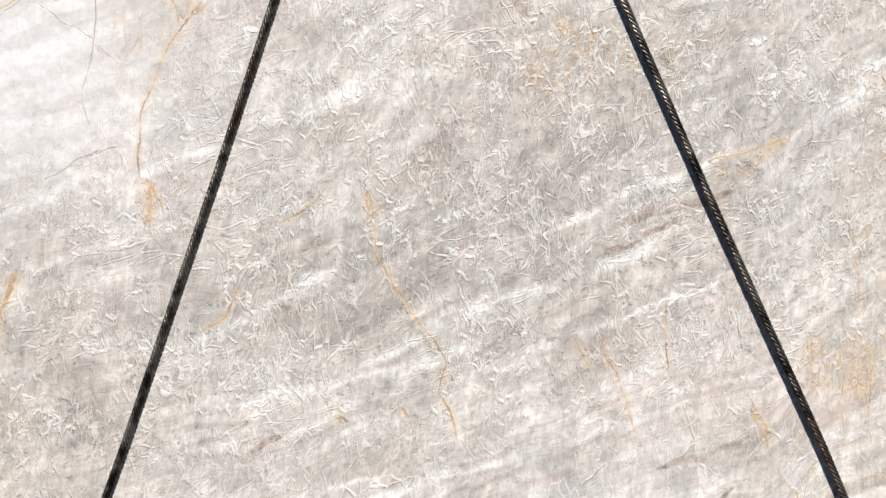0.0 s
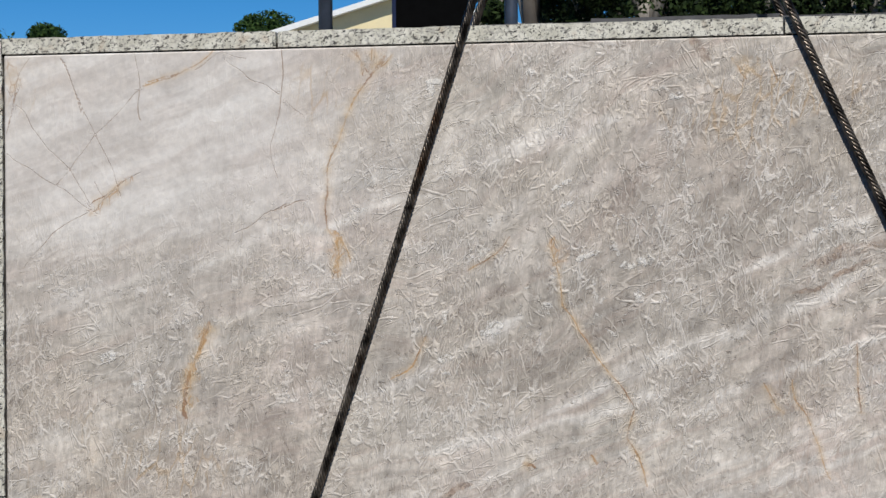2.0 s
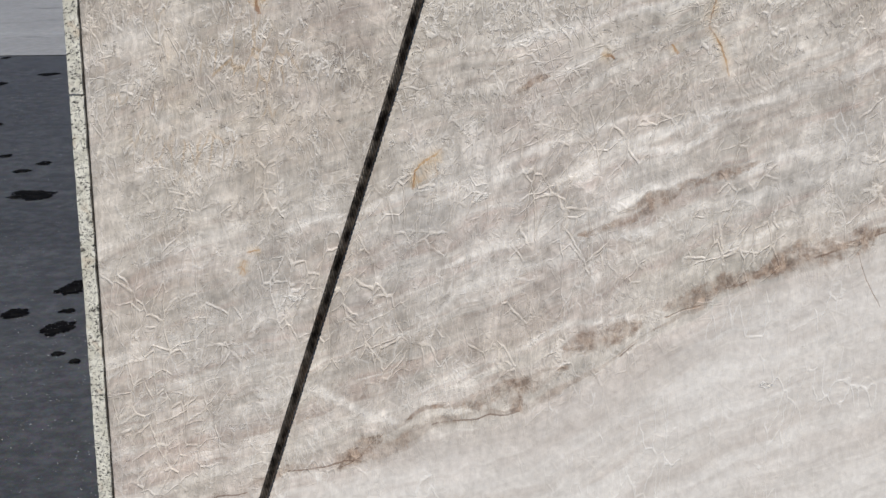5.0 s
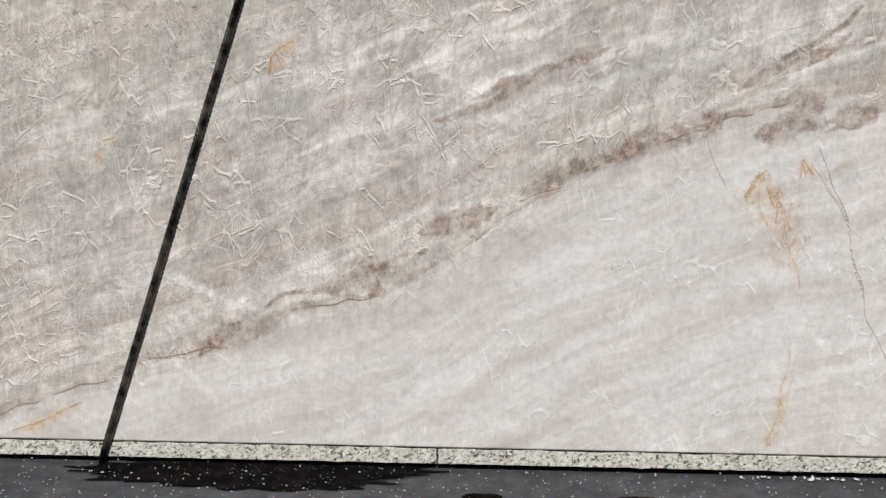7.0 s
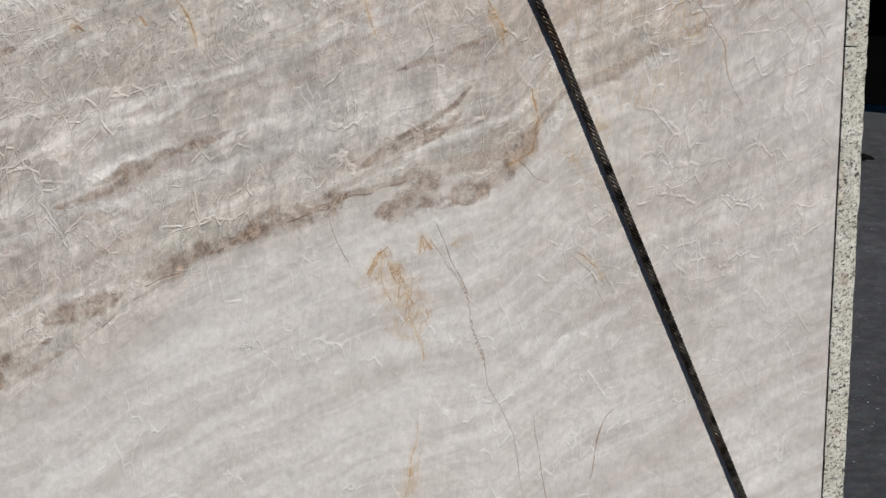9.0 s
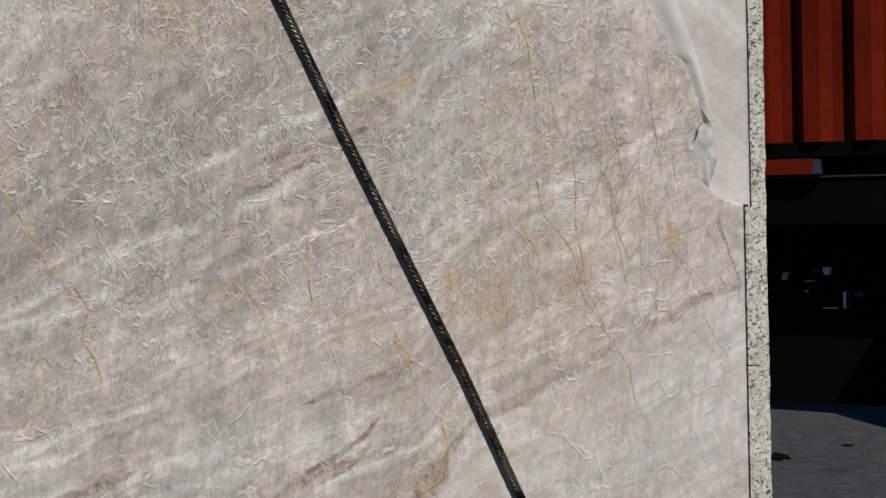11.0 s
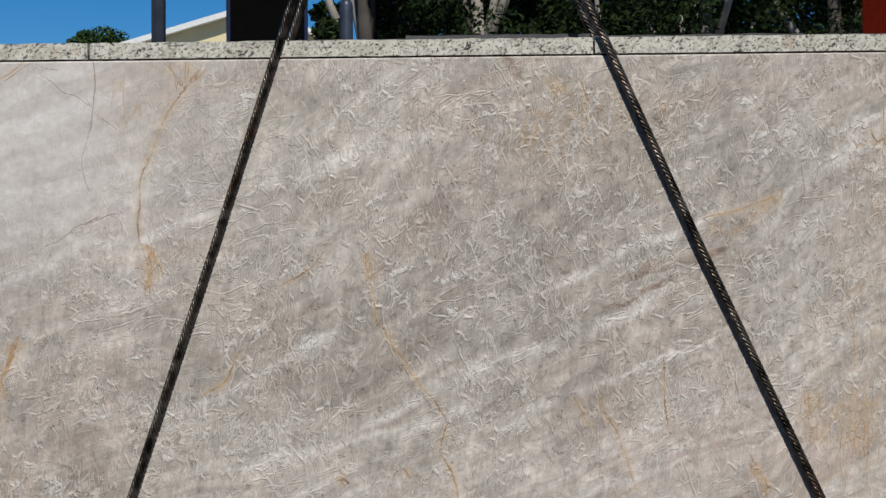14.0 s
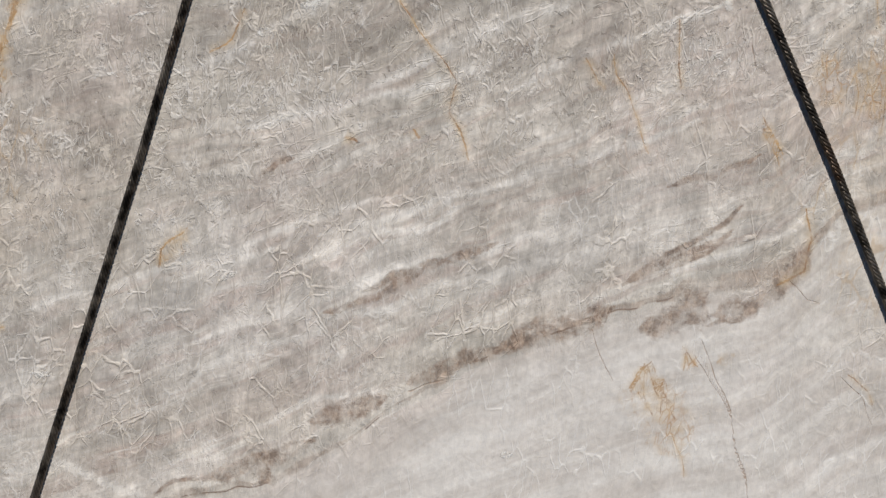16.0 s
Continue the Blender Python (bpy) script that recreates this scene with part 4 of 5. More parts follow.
    c = m.mix(halo, c, (0.62, 0.46, 0.275))
    core = m.math("MULTIPLY", m.ramp(dist, 0.80, 0.20), m.ramp(near, 0.0, 0.25))
    c = m.mix(m.math("MULTIPLY", core, m.ramp(m.noise(22, 5, 0.65), 0.36, 0.60, 0.14, 0.84)), c, m.mix(m.ramp(m.noise(7, 3), 0.4, 0.6), (0.27, 0.150, 0.085), (0.46, 0.270, 0.110)))
    dist2 = m.math("ADD", m.math("ABSOLUTE", m.math("ADD", m.attr("crack"), m.math("MULTIPLY", m.math("SUBTRACT", m.noise(45, 4, 0.7), 0.5), 1.3))), m.math("MULTIPLY", rough_edge, 0.3))
    ck = m.math("MULTIPLY", m.ramp(dist2, 0.65, 0.15), m.ramp(m.attr("crack_near"), 0.0, 0.25))
    c = m.mix(m.math("MULTIPLY", ck, m.ramp(m.noise(14, 4), 0.36, 0.6, 0.25, 0.80)), c, (0.32, 0.215, 0.15))
    m.color(c)

    # relief: raised plate edges, ledges, chips
    h = m.math("MULTIPLY", line, 1.0)
    h = m.math("SUBTRACT", h, m.math("MULTIPLY", hollow, 0.35))
    h = m.math("ADD", h, m.math("MULTIPLY", m.math("MULTIPLY", mot, crinkle), 1.3))
    h = m.math("ADD", h, m.math("MULTIPLY", m.math("MULTIPLY_ADD", crinkle, 0.85, 0.15), m.math("MULTIPLY", fine, 0.35)))
    h = m.math("SUBTRACT", h, m.math("MULTIPLY", pits, 0.5))
    h = m.math("ADD", h, m.math("MULTIPLY", flake, 0.8))
    h = m.math("ADD", h, m.math("MULTIPLY", faint, 0.35))
    h = m.math("SUBTRACT", h, m.math("MULTIPLY", ck, 0.4))
    m.rough(m.ramp(m.noise(40, 4), 0.3, 0.7, 0.40, 0.70))
    return m.bump(h, 0.6, 0.0030).m


STONE = stone("pale_veined_quartzite")


def panel(name, x0, x1, z0, z1, y, thick, parent, broken, step):
    """A slab's stone panel as a fine sheet with its edges, and the stone's minerals on its corners."""
    nx, nz = int(round((x1 - x0) / step)), int(round((z1 - z0) / step))
    gx, gz = np.meshgrid(np.linspace(x0, x1, nx + 1), np.linspace(z0, z1, nz + 1))
    p = np.stack([gx.ravel(), gz.ravel()], 1)
    i = (np.arange(nz)[:, None] * (nx + 1) + np.arange(nx)[None]).ravel()
    quads = np.stack([i, i + 1, i + nx + 2, i + nx + 1], 1)
    if broken:
        quads = quads[~in_break(p[quads].mean(1))]
        edge = np.zeros(len(p), int)
        np.add.at(edge, quads.ravel(), 1)
        d, near, _ = to_line(p, BREAK + 0.0)
        inner = (p[:, 0] > x0 + step) & (p[:, 1] < z1 - step / 2) & (p[:, 0] < x1 - step / 2)
        rim = (edge > 0) & (edge < 4) & (d < step * 1.3) & inner
        p[rim] = near[rim]
    fields = stone_fields(p) if broken else plain_fields(p)
    depth = 0.0003 * wobble(p, 45, 11) + 0.0002 * wobble(p, 160, 12)
    front = np.stack([p[:, 0], np.full(len(p), y) + depth, p[:, 1]], 1)
    # edges: every side used by one face alone gets a wall to the back
    e = np.concatenate([quads[:, [k, (k + 1) % 4]] for k in range(4)])
    key = np.sort(e, 1) @ np.array([len(p), 1])
    _, first, count = np.unique(key, return_index=True, return_counts=True)
    open_edges = e[first[count == 1]]
    ids = np.unique(open_edges)
    back_of = np.full(len(p), -1)
    back_of[ids] = len(p) + np.arange(len(ids))
    back = front[ids].copy()
    back[:, 1] = y + thick
    walls = np.stack([open_edges[:, 1], open_edges[:, 0], back_of[open_edges[:, 0]], back_of[open_edges[:, 1]]], 1)
    allv, allq = np.vstack([front, back]), np.vstack([quads, walls])
    used = np.unique(allq)
    remap = np.full(len(allv), -1)
    remap[used] = np.arange(len(used))
    me = bpy.data.meshes.new(name)
    me.from_pydata(allv[used].tolist(), [], remap[allq].tolist())
    me.materials.append(STONE)
    for k, v in fields.items():
        a = me.attributes.new(k, "FLOAT", "POINT")
        a.data.foreach_set("value", np.concatenate([v, v[ids]])[used].astype(np.float32))
    me.polygons.foreach_set("use_smooth", np.arange(len(allq)) < len(quads))
    ob = new(name, me)
    ob.parent = parent
    return ob


def strip(parent, a, b, y, thick, seed, chip=0.0012):
    """A bar of granite between two corners (x, z), with a sawn face and slightly chipped edges."""
    (xa, za), (xb, zb) = a, b
    along_x = abs(xb - xa) > abs(zb - za)
    length = max(abs(xb - xa), abs(zb - za))
    n = max(2, int(length / 0.03))
    bm = bmesh.new()
    rows = []
    for k in range(n + 1):
        t = k / n
        j = [chip * noise.noise((seed * 7.3 + k * 0.9, c * 3.1, seed)) for c in range(4)]
        if along_x:
            x = xa + (xb - xa) * t
            ring = [(x, y + j[0], za + j[1]), (x, y + j[2], zb + j[3] * 2), (x, y + thick, zb + j[3] * 2), (x, y + thick, za + j[1])]
        else:
            z = za + (zb - za) * t
            ring = [(xa + j[1], y + j[0], z), (xb + j[3] * 2, y + j[2], z), (xb + j[3] * 2, y + thick, z), (xa + j[1], y + thick, z)]
        rows.append([bm.verts.new(v) for v in ring])
    for r, s in zip(rows, rows[1:]):
        for c in range(4):
            bm.faces.new((r[c], r[(c + 1) % 4], s[(c + 1) % 4], s[c]))
    bm.faces.new(rows[0])
    bm.faces.new(rows[-1][::-1])
    bmesh.ops.recalc_face_normals(bm, faces=bm.faces[:])
    return part("granite_strip", bm, GRANITE, parent)


W, G = 0.037, 0.0045


def front_slab():
    s = thing("stone_slab", "pale grey veined quartzite slab with broken corner, edged with speckled granite strips", "stone slab", "slabs in the bundle", pose(0, 0, 0))
    panel("panel", X0, X1, Z0, Z1, 0.0, 0.026, s, True, STEP)
    y, th = -0.001, 0.028
    top, bot = (Z1 + G, Z1 + G + W), (Z0 - G - W, Z0 - G)
    # top, left, bottom and right strips with the open joints between them
    for i, (a, b) in enumerate(((X0 - G, -0.847), (-0.841, 0.309), (0.314, 1.258))):
        strip(s, (a, top[0]), (b, top[1]), y, th, 1 + i)
    for i, (a, b) in enumerate(((Z0 - G - W, 1.192), (1.196, Z1 + G + W))):
        strip(s, (X0 - G - W, a), (X0 - G - 0.002, b), y, th, 5 + i, 0.002)
    for i, (a, b) in enumerate(((X0 - G, -0.350), (-0.345, 0.816), (0.820, X1 + G))):
        strip(s, (a, bot[0]), (b, bot[1]), y, th, 9 + i, 0.0025)
    for i, (a, b) in enumerate(((Z0 - G - W, 1.203), (1.207, 1.583))):
        strip(s, (X1 + G, a), (X1 + G + W, b), y, th, 13 + i, 0.002)
    # dark resin that fills the joint behind the strips' faces
    bm = box(X0 - G - 0.01, 1.25, 0.006, 0.024, Z1 - 0.002, Z1 + G + 0.01)
    box(X0 - G - 0.01, X0 + 0.002, 0.006, 0.024, Z0 - 0.01, Z1 + 0.01, bm=bm)
    box(X0 - G, X1 + G, 0.006, 0.024, Z0 - G - 0.01, Z0 + 0.002, bm=bm)
    box(X1 - 0.002, X1 + G + 0.01, 0.006, 0.024, Z0, 1.59, bm=bm)
    part("resin_joint", bm, GLUE, s, "dark resin joint")
    return s


def hidden_slab(y, dx, dz, tilt, step, seam):
    s = thing("stone_slab", "pale cream quartzite slab behind the front one, edged with speckled granite", "stone slab", "slabs in the bundle", pose(0, 0, 0, 0, tilt, 0))
    panel("panel", X0 + dx, X1 + dx, Z0 + dz, Z1 + dz, y, 0.026, s, False, step)
    th = 0.028
    z1, z0, xa, xb = Z1 + dz, Z0 + dz, X0 + dx, X1 + dx
    strip(s, (xa - G, z1 + G), (xb - 0.004, z1 + G + W), y, th, 21 + y)
    strip(s, (xa - G - W + 0.006, z0 - G - W), (xa - G, z1), y, th, 22 + y)
    strip(s, (xa - G, z0 - G - W), (xb + G, z0 - G), y, th, 23 + y)
    strip(s, (xb + G, z0 - G - W), (xb + G + W, z1 + 0.024), y, th, 24 + y, 0.002)
    if seam:
        bm = box(xa, xb + 0.006, y + 0.006, y + 0.024, z1 - 0.002, z1 + G + 0.01)
        box(xb - 0.002, xb + G + 0.01, y + 0.006, y + 0.024, z0, z1 + 0.01, bm=bm)
        part("resin_joint", bm, GLUE, s, "dark resin joint")
    return s


front_slab()
second = hidden_slab(0.034, 0.029, -0.0144, 0.0, 0.012, True)
third = hidden_slab(0.068, 0.004, -0.010, 0.0, 0.06, False)
fourth = hidden_slab(0.102, 0.0, -0.012, 0.0, 0.06, False)
DARK_STONE = simple("dark_grey_stone", (0.075, 0.075, 0.08), 0.7, vary=0.3, scale=40)
for i, (a, b, z) in enumerate(((-0.46, -0.12, 2.2865), (-0.12, 0.308, 2.2935), (0.312, 0.80, 2.2890), (0.80, 1.255, 2.2865))):
    o = strip(third, (a, 2.2765), (b, z), 0.069, 0.024, 41 + i)
    o.name = "dark_stone_strip"
    o.data.materials[0] = DARK_STONE


def resin_lump():
    bm = bmesh.new()
    bmesh.ops.create_icosphere(bm, subdivisions=4, radius=1.0)
    for v in bm.verts:
        n = v.co.normalized()
        r = 1 + 0.35 * noise.noise(n * 2.2) + 0.22 * noise.noise(n * 5.5)
        v.co = Vector((1.552 + 0.021 * r * n.x - (0.03 * max(0, -n.x) ** 3), 0.045 + 0.022 * r * n.y, 2.256 + 0.020 * r * n.z - 0.008 * max(0, -n.x)))
    m = Mat("amber_resin", 0.25)
    m.color(m.mix(m.ramp(m.noise(60, 4), 0.35, 0.65), (0.38, 0.25, 0.10), (0.62, 0.50, 0.32))).bump(m.noise(120, 3), 0.4, 0.003)
    part("resin_lump", bm, m.m, second, "hardened amber resin lump", True)


resin_lump()


def film():
    """Clear plastic sheet that hangs in one long fold out of the broken corner, and its bunched end."""
    m = Mat("clear_plastic_film", 0.16, 0.0, 0.6)
    m.b.inputs["Alpha"].default_value = 0.42
    m.color(m.mix(m.ramp(m.noise(9, 4), 0.3, 0.7), (0.76, 0.745, 0.72), (0.86, 0.845, 0.82)))
    m.bump(m.noise(22, 3, src=m.scaled(1, 1, 0.35, (0, -20, 0))), 0.25, 0.004)
    s = thing("plastic_film", "clear plastic film folded into the slab's broken corner", "plastic film")

    def sheet_of(name, z0, z1, lift, wrinkle, xr, seed, label=""):
        bm = bmesh.new()
        rows = []
        for k in range(71):
            t = k / 70
            z = z0 + (z1 - z0) * t
            left = np.interp(z, BREAK[::-1, 1], BREAK[::-1, 0]) + 0.004
            right = np.interp(z, (1.63, 1.70, 1.78, 1.88, 2.0, 2.12, 2.25), xr)
            row = []
            for j in range(19):
                u = j / 18
                x = left + max(0.004, right - left) * u
                y = 0.031 - lift * math.sin(math.pi * u ** 1.5) ** 1.2 - wrinkle * abs(noise.noise((u * 3 + seed, t * 4, seed))) - 0.2 * wrinkle * noise.noise((u * 9, t * 12, seed + 2))
                row.append(bm.verts.new((x, min(0.0325, max(y, 0.004)), z)))
            rows.append(row)
        for a, b in zip(rows, rows[1:]):
            for j in range(18):
                bm.faces.new((a[j], a[j + 1], b[j + 1], b[j]))
        ob = part(name, bm, m.m, s, label, True)
        ob.modifiers.new("thick", "SOLIDIFY").thickness = 0.0005

    sheet_of("fold", 2.250, 1.79, 0.013, 0.002, (1.44, 1.447, 1.442, 1.422, 1.386, 1.34, 1.282), 1.0)
    sheet_of("bunched_end", 1.82, 1.635, 0.015, 0.006, (1.425, 1.450, 1.444, 1.37, 1.30, 1.3, 1.28), 4.0, "crumpled end of the film")
    return s


film()


# ---- the wire rope slings ----
def rope(foot_x, mid_x, head_x, label):
    """A twisted wire rope that runs up the front, over the hook, down the back and under the slabs."""
    yf, yb, r = -0.0108, 0.146, 0.0100
    apex = Vector((-0.045, 0.066, 3.34))
    pts = [Vector((foot_x, 0.09, -0.0)), Vector((foot_x, 0.03, 0.004)), Vector((foot_x, yf + 0.004, 0.010)), Vector((foot_x + (head_x - foot_x) * 0.01, yf, 0.035))]
    pts += [Vector((foot_x + (mid_x - foot_x) * 0.52, yf, 0.64)), Vector((mid_x, yf, 1.22)), Vector((mid_x + (head_x - mid_x) * 0.52, yf, 1.80))]
    pts.append(Vector((head_x, yf, 2.356)))
    pts.append(apex + Vector((0, -0.02, -0.02)))
    pts.append(apex + Vector((0, 0.02, -0.02)))
    pts.append(Vector((head_x, yb, 2.356)))
    pts.append(Vector((foot_x, yb, 0.03)))
    pts.append(Vector((foot_x, yb - 0.02, 0.008)))
    pts.append(Vector((foot_x, 0.09, -0.0)))
    path, at = [], [0.0]
    for a, b in zip(pts, pts[1:]):
        n = max(1, int((b - a).length / 0.009))
        path += [a.lerp(b, k / n) for k in range(n)]
    path.append(pts[-1])
    sling = thing("wire_rope_sling", label, "wire rope", "lifting slings")
    for st in range(6):
        strand, run, side = [], 0.0, Vector((0, 1, 0))
        for i, p in enumerate(path):
            d = (path[min(i + 1, len(path) - 1)] - path[max(i - 1, 0)]).normalized()
            side = (side - d * side.dot(d)).normalized() if abs(side.dot(d)) < 0.99 else d.orthogonal().normalized()
            up = d.cross(side)
            run += (p - path[i - 1]).length if i else 0
            a = -2 * math.pi * run / 0.074 + st * math.pi / 3
            strand.append(p + r * 0.66 * (math.cos(a) * side + math.sin(a) * up))
        part("strand", tube(strand, r * 0.385, 8), WIRE, sling, "", True)
    return sling


rope(-1.184, -0.754, -0.377, "dark greasy twisted wire rope sling round the slabs")
rope(1.331, 0.814, 0.296, "dark greasy twisted wire rope sling round the slabs")


def grit(name, label, count, size, place, seed, material):
    """Loose bits of stone on the ground, each an uneven little lump."""
    rng = np.random.default_rng(seed)
    octa = np.array([(1, 0, 0), (0, 1, 0), (-1, 0, 0), (0, -1, 0), (0, 0, 0.8), (0, 0, -0.5)], float)
    tri = np.array([(0, 1, 4), (1, 2, 4), (2, 3, 4), (3, 0, 4), (1, 0, 5), (2, 1, 5), (3, 2, 5), (0, 3, 5)])
    v, f = [], []
    for k in range(count):
        x, y = place(rng)
        r = size * rng.uniform(0.35, 1.0) ** 1.5
        a = rng.uniform(0, 6.28)
        c, s_ = math.cos(a), math.sin(a)
        p = octa * rng.uniform(0.6, 1.3, (6, 3)) * r
        p = np.stack([p[:, 0] * c - p[:, 1] * s_ + x, p[:, 0] * s_ + p[:, 1] * c + y, p[:, 2] + 0.35 * r + ground_z(x, y) + 0.004], 1)
        f += (tri + len(v)).tolist()
        v += p.tolist()
    me = bpy.data.meshes.new(name)
    me.from_pydata(v, [], f)
    me.materials.append(material)
    return tagged(new(name, me), label, "grit", kind="stuff")


PALE_GRIT = simple("pale_stone_grit", (0.50, 0.49, 0.47), 0.9, vary=0.4, scale=60)
CHALK = simple("white_plaster_crumb", (0.52, 0.51, 0.49), 0.9, vary=0.2, scale=60)
grit("stone_grit", "loose pale grit strewn over the dark asphalt", 3600, 0.0032, lambda g: (g.uniform(-3.0, 2.6), g.uniform(-0.4, 2.2) if g.random() < 0.5 else g.uniform(-0.4, 0.1)), 31, PALE_GRIT)
grit("plaster_crumbs", "white stone crumbs lying along the foot of the slab", 34, 0.007, lambda g: (g.normal(0.52, 0.10), -0.004 - 0.008 * abs(g.normal())), 32, CHALK)


# ---- red container on its trailer ----
YARD = pose(2.35, 6.06, ground_z(2.4, 6.0) - 0.02, 0, 0, -37.6)


def corrugated(x0, x1, z0, z1, first, pitch=0.29, depth=0.072):
    """A pressed steel wall with trapezoid ribs; y = 0 is the outer face."""
    bm = bmesh.new()
    xs = [(x0, 0.0)]
    k = -2
    while first + pitch * k < x1 + 0.2:
        c = first + pitch * k
        for dx, y in ((-0.100, 0.0), (-0.048, depth), (0.040, depth), (0.095, 0.0)):
            if x0 < c + dx < x1:
                xs.append((c + dx, y))
        k += 1
    xs.append((x1, 0.0))
    lo, hi = [bm.verts.new((x, y, z0)) for x, y in xs], [bm.verts.new((x, y, z1)) for x, y in xs]
    for i in range(len(xs) - 1):
        bm.faces.new((lo[i], lo[i + 1], hi[i + 1], hi[i]))
    return bm


def red_container():
    s = thing("shipping_container", "weathered dark red corrugated steel shipping container on a trailer", "shipping container", at=YARD)
    part("side_wall", corrugated(0.04, 6.0, 1.585, 3.98, 0.138), RED_PAINT, s)
    part("side_wall", box(0.04, 6.0, 2.36, 2.40, 1.585, 3.98), RED_PAINT, s)
    part("end_wall", box(0.0, 0.04, 0.02, 2.38, 1.585, 3.98), RED_PAINT, s)
    part("end_wall", box(6.0, 6.05, 0.02, 2.38, 1.585, 3.98), RED_PAINT, s)
    part("roof", box(0.0, 6.05, 0.0, 2.4, 3.98, 4.09, 0.01), RED_PAINT, s)
    # rail coloured near-black for the shade under the wall
    part("bottom_rail", box(0.0, 6.05, 0.03, 2.38, 1.50, 1.585, 0.008), DARK_SHADED_STEEL, s)
    for u in (0.0, 5.93):
        part("corner_post", box(u, u + 0.12, -0.006, 0.1, 1.50, 4.09, 0.006), RED_PAINT, s)
    return s


def wheel(parent, x, y, z, r, width):
    t = part("wheel", disc((x, y, z), (0, 1, 0), r, width, 32, 0.04), RUBBER, parent, "black tyre on a pale steel rim", True)
    part("rim", disc((x, y - width / 2 + 0.005, z), (0, 1, 0), r * 0.56, 0.05, 24, 0.015), SILVER, t, "pale steel rim", True)
    part("hub", disc((x, y - width / 2 - 0.02, z), (0, 1, 0), r * 0.17, 0.05, 16, 0.01), BLACK_PLASTIC, t)
    return t


def trailer():
    s = thing("trailer_chassis", "black steel trailer chassis in deep shade under a red container", "trailer", at=YARD)
    # beams coloured near-black to carry the shade under the container
    part("deck_beam", box(-0.4, 7.6, 0.10, 0.28, 1.12, 1.495, 0.01), DARK_SHADED_STEEL, s)
    part("deck_beam", box(-0.4, 7.6, 2.1, 2.28, 1.12, 1.495, 0.01), DARK_SHADED_STEEL, s)
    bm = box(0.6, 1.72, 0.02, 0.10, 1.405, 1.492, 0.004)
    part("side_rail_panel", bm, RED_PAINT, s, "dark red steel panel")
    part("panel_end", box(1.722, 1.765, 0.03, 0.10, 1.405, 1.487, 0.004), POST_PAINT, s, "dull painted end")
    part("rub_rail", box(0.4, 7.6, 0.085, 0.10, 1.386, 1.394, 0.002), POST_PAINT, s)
    # added black panel in place of the dark shade under the trailer
    part("side_skirt", box(-0.4, 7.6, 0.46, 0.52, 0.05, 1.22, 0.01), DARK_SHADED_STEEL, s)
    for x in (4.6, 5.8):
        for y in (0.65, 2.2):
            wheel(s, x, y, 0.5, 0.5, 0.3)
    part("landing_leg", box(2.6, 2.74, 0.55, 0.7, 0.0, 1.25, 0.01), DARK_SHADED_STEEL, s)
    # added black box that stands in for a shadow on the ground
    part("tool_box", box(2.35, 3.6, -0.08, 0.50, 0.03, 1.10, 0.02), DARK_SHADED_STEEL, s, "black steel tool box")
    amber = simple("amber_lens", (0.62, 0.30, 0.14), 0.3)
    pale = simple("worn_white_plastic", (0.70, 0.67, 0.64), 0.4)
    bm = box(1.425, 1.460, 0.40, 0.46, 0.785, 0.832, 0.008)
    for v in bm.verts:
        v.co.x += 0.25 * (v.co.z - 0.81)
    part("marker_light", bm, amber, s, "amber marker light")
    bm = box(1.668, 1.712, 0.40, 0.46, 0.815, 0.860, 0.008)
    for v in bm.verts:
        v.co.x += (v.co.x - 1.69) * 8 * (v.co.z - 0.84)
    part("marker_light", bm, pale, s, "pale marker light")
    part("bracket", box(1.782, 1.799, 0.41, 0.46, 0.62, 0.715, 0.003), pale, s)
    part("bracket_back", box(1.806, 1.822, 0.42, 0.46, 0.62, 0.712, 0.003), RED_PAINT, s)
    part("hook", box(1.845, 1.895, 0.42, 0.46, 0.688, 0.712, 0.006), POST_PAINT, s)
    part("hook", box(1.597, 1.640, 0.43, 0.46, 0.830, 0.850, 0.006), POST_PAINT, s)
    part("step_bar", box(1.662, 1.748, 0.42, 0.46, 0.616, 0.624, 0.002), SILVER, s)
    # two thin silver bars added to give small glints
    part("latch", box(1.552, 1.606, 0.43, 0.46, 0.773, 0.780, 0.002), SILVER, s)
    part("latch", box(1.552, 1.572, 0.43, 0.46, 0.712, 0.720, 0.002), SILVER, s)
    return s


red_container()
trailer()


# ---- lifting frame, poles and the house ----
def column():
    s = thing("gantry_column", "tall black steel gantry column with navy blue flanges", "steel column", at=pose(-3.30, 23.0, ground_z(0, 23), 0, 0, 9))
    part("web", box(-0.60, 0.60, 0.05, 0.55, 0.0, 8.6, 0.01), DARK_SHADED_STEEL, s)
    for x in (-0.66, 0.60):
        part("flange", box(x, x + 0.06, -0.02, 0.62, 0.0, 8.6, 0.008), NAVY, s, "navy blue flange")
    return s


def pole(x, y, h, r, label):
    s = thing("steel_pole", label, "pole", "steel poles", pose(x, y, ground_z(x, y)))
    bm = tube([(0, 0, 0), (0, 0, h - r), (0, 0, h - r * 0.5), (0, 0, h - r * 0.15), (0, 0, h)], r, 20)
    for v in bm.verts:
        f = max(0.0, v.co.z - (h - r)) / r
        k = math.sqrt(max(0.02, 1 - f * f))
        v.co.x, v.co.y = v.co.x * k, v.co.y * k
    part("shaft", bm, POST_PAINT, s, "", True)
    part("base_plate", box(-2 * r, 2 * r, -2 * r, 2 * r, 0, 0.03, 0.004), DARK_SHADED_STEEL, s)
    return s


column()
pole(-5.02, 22.7, 8.6, 0.115, "tall dark grey-blue painted steel pole")
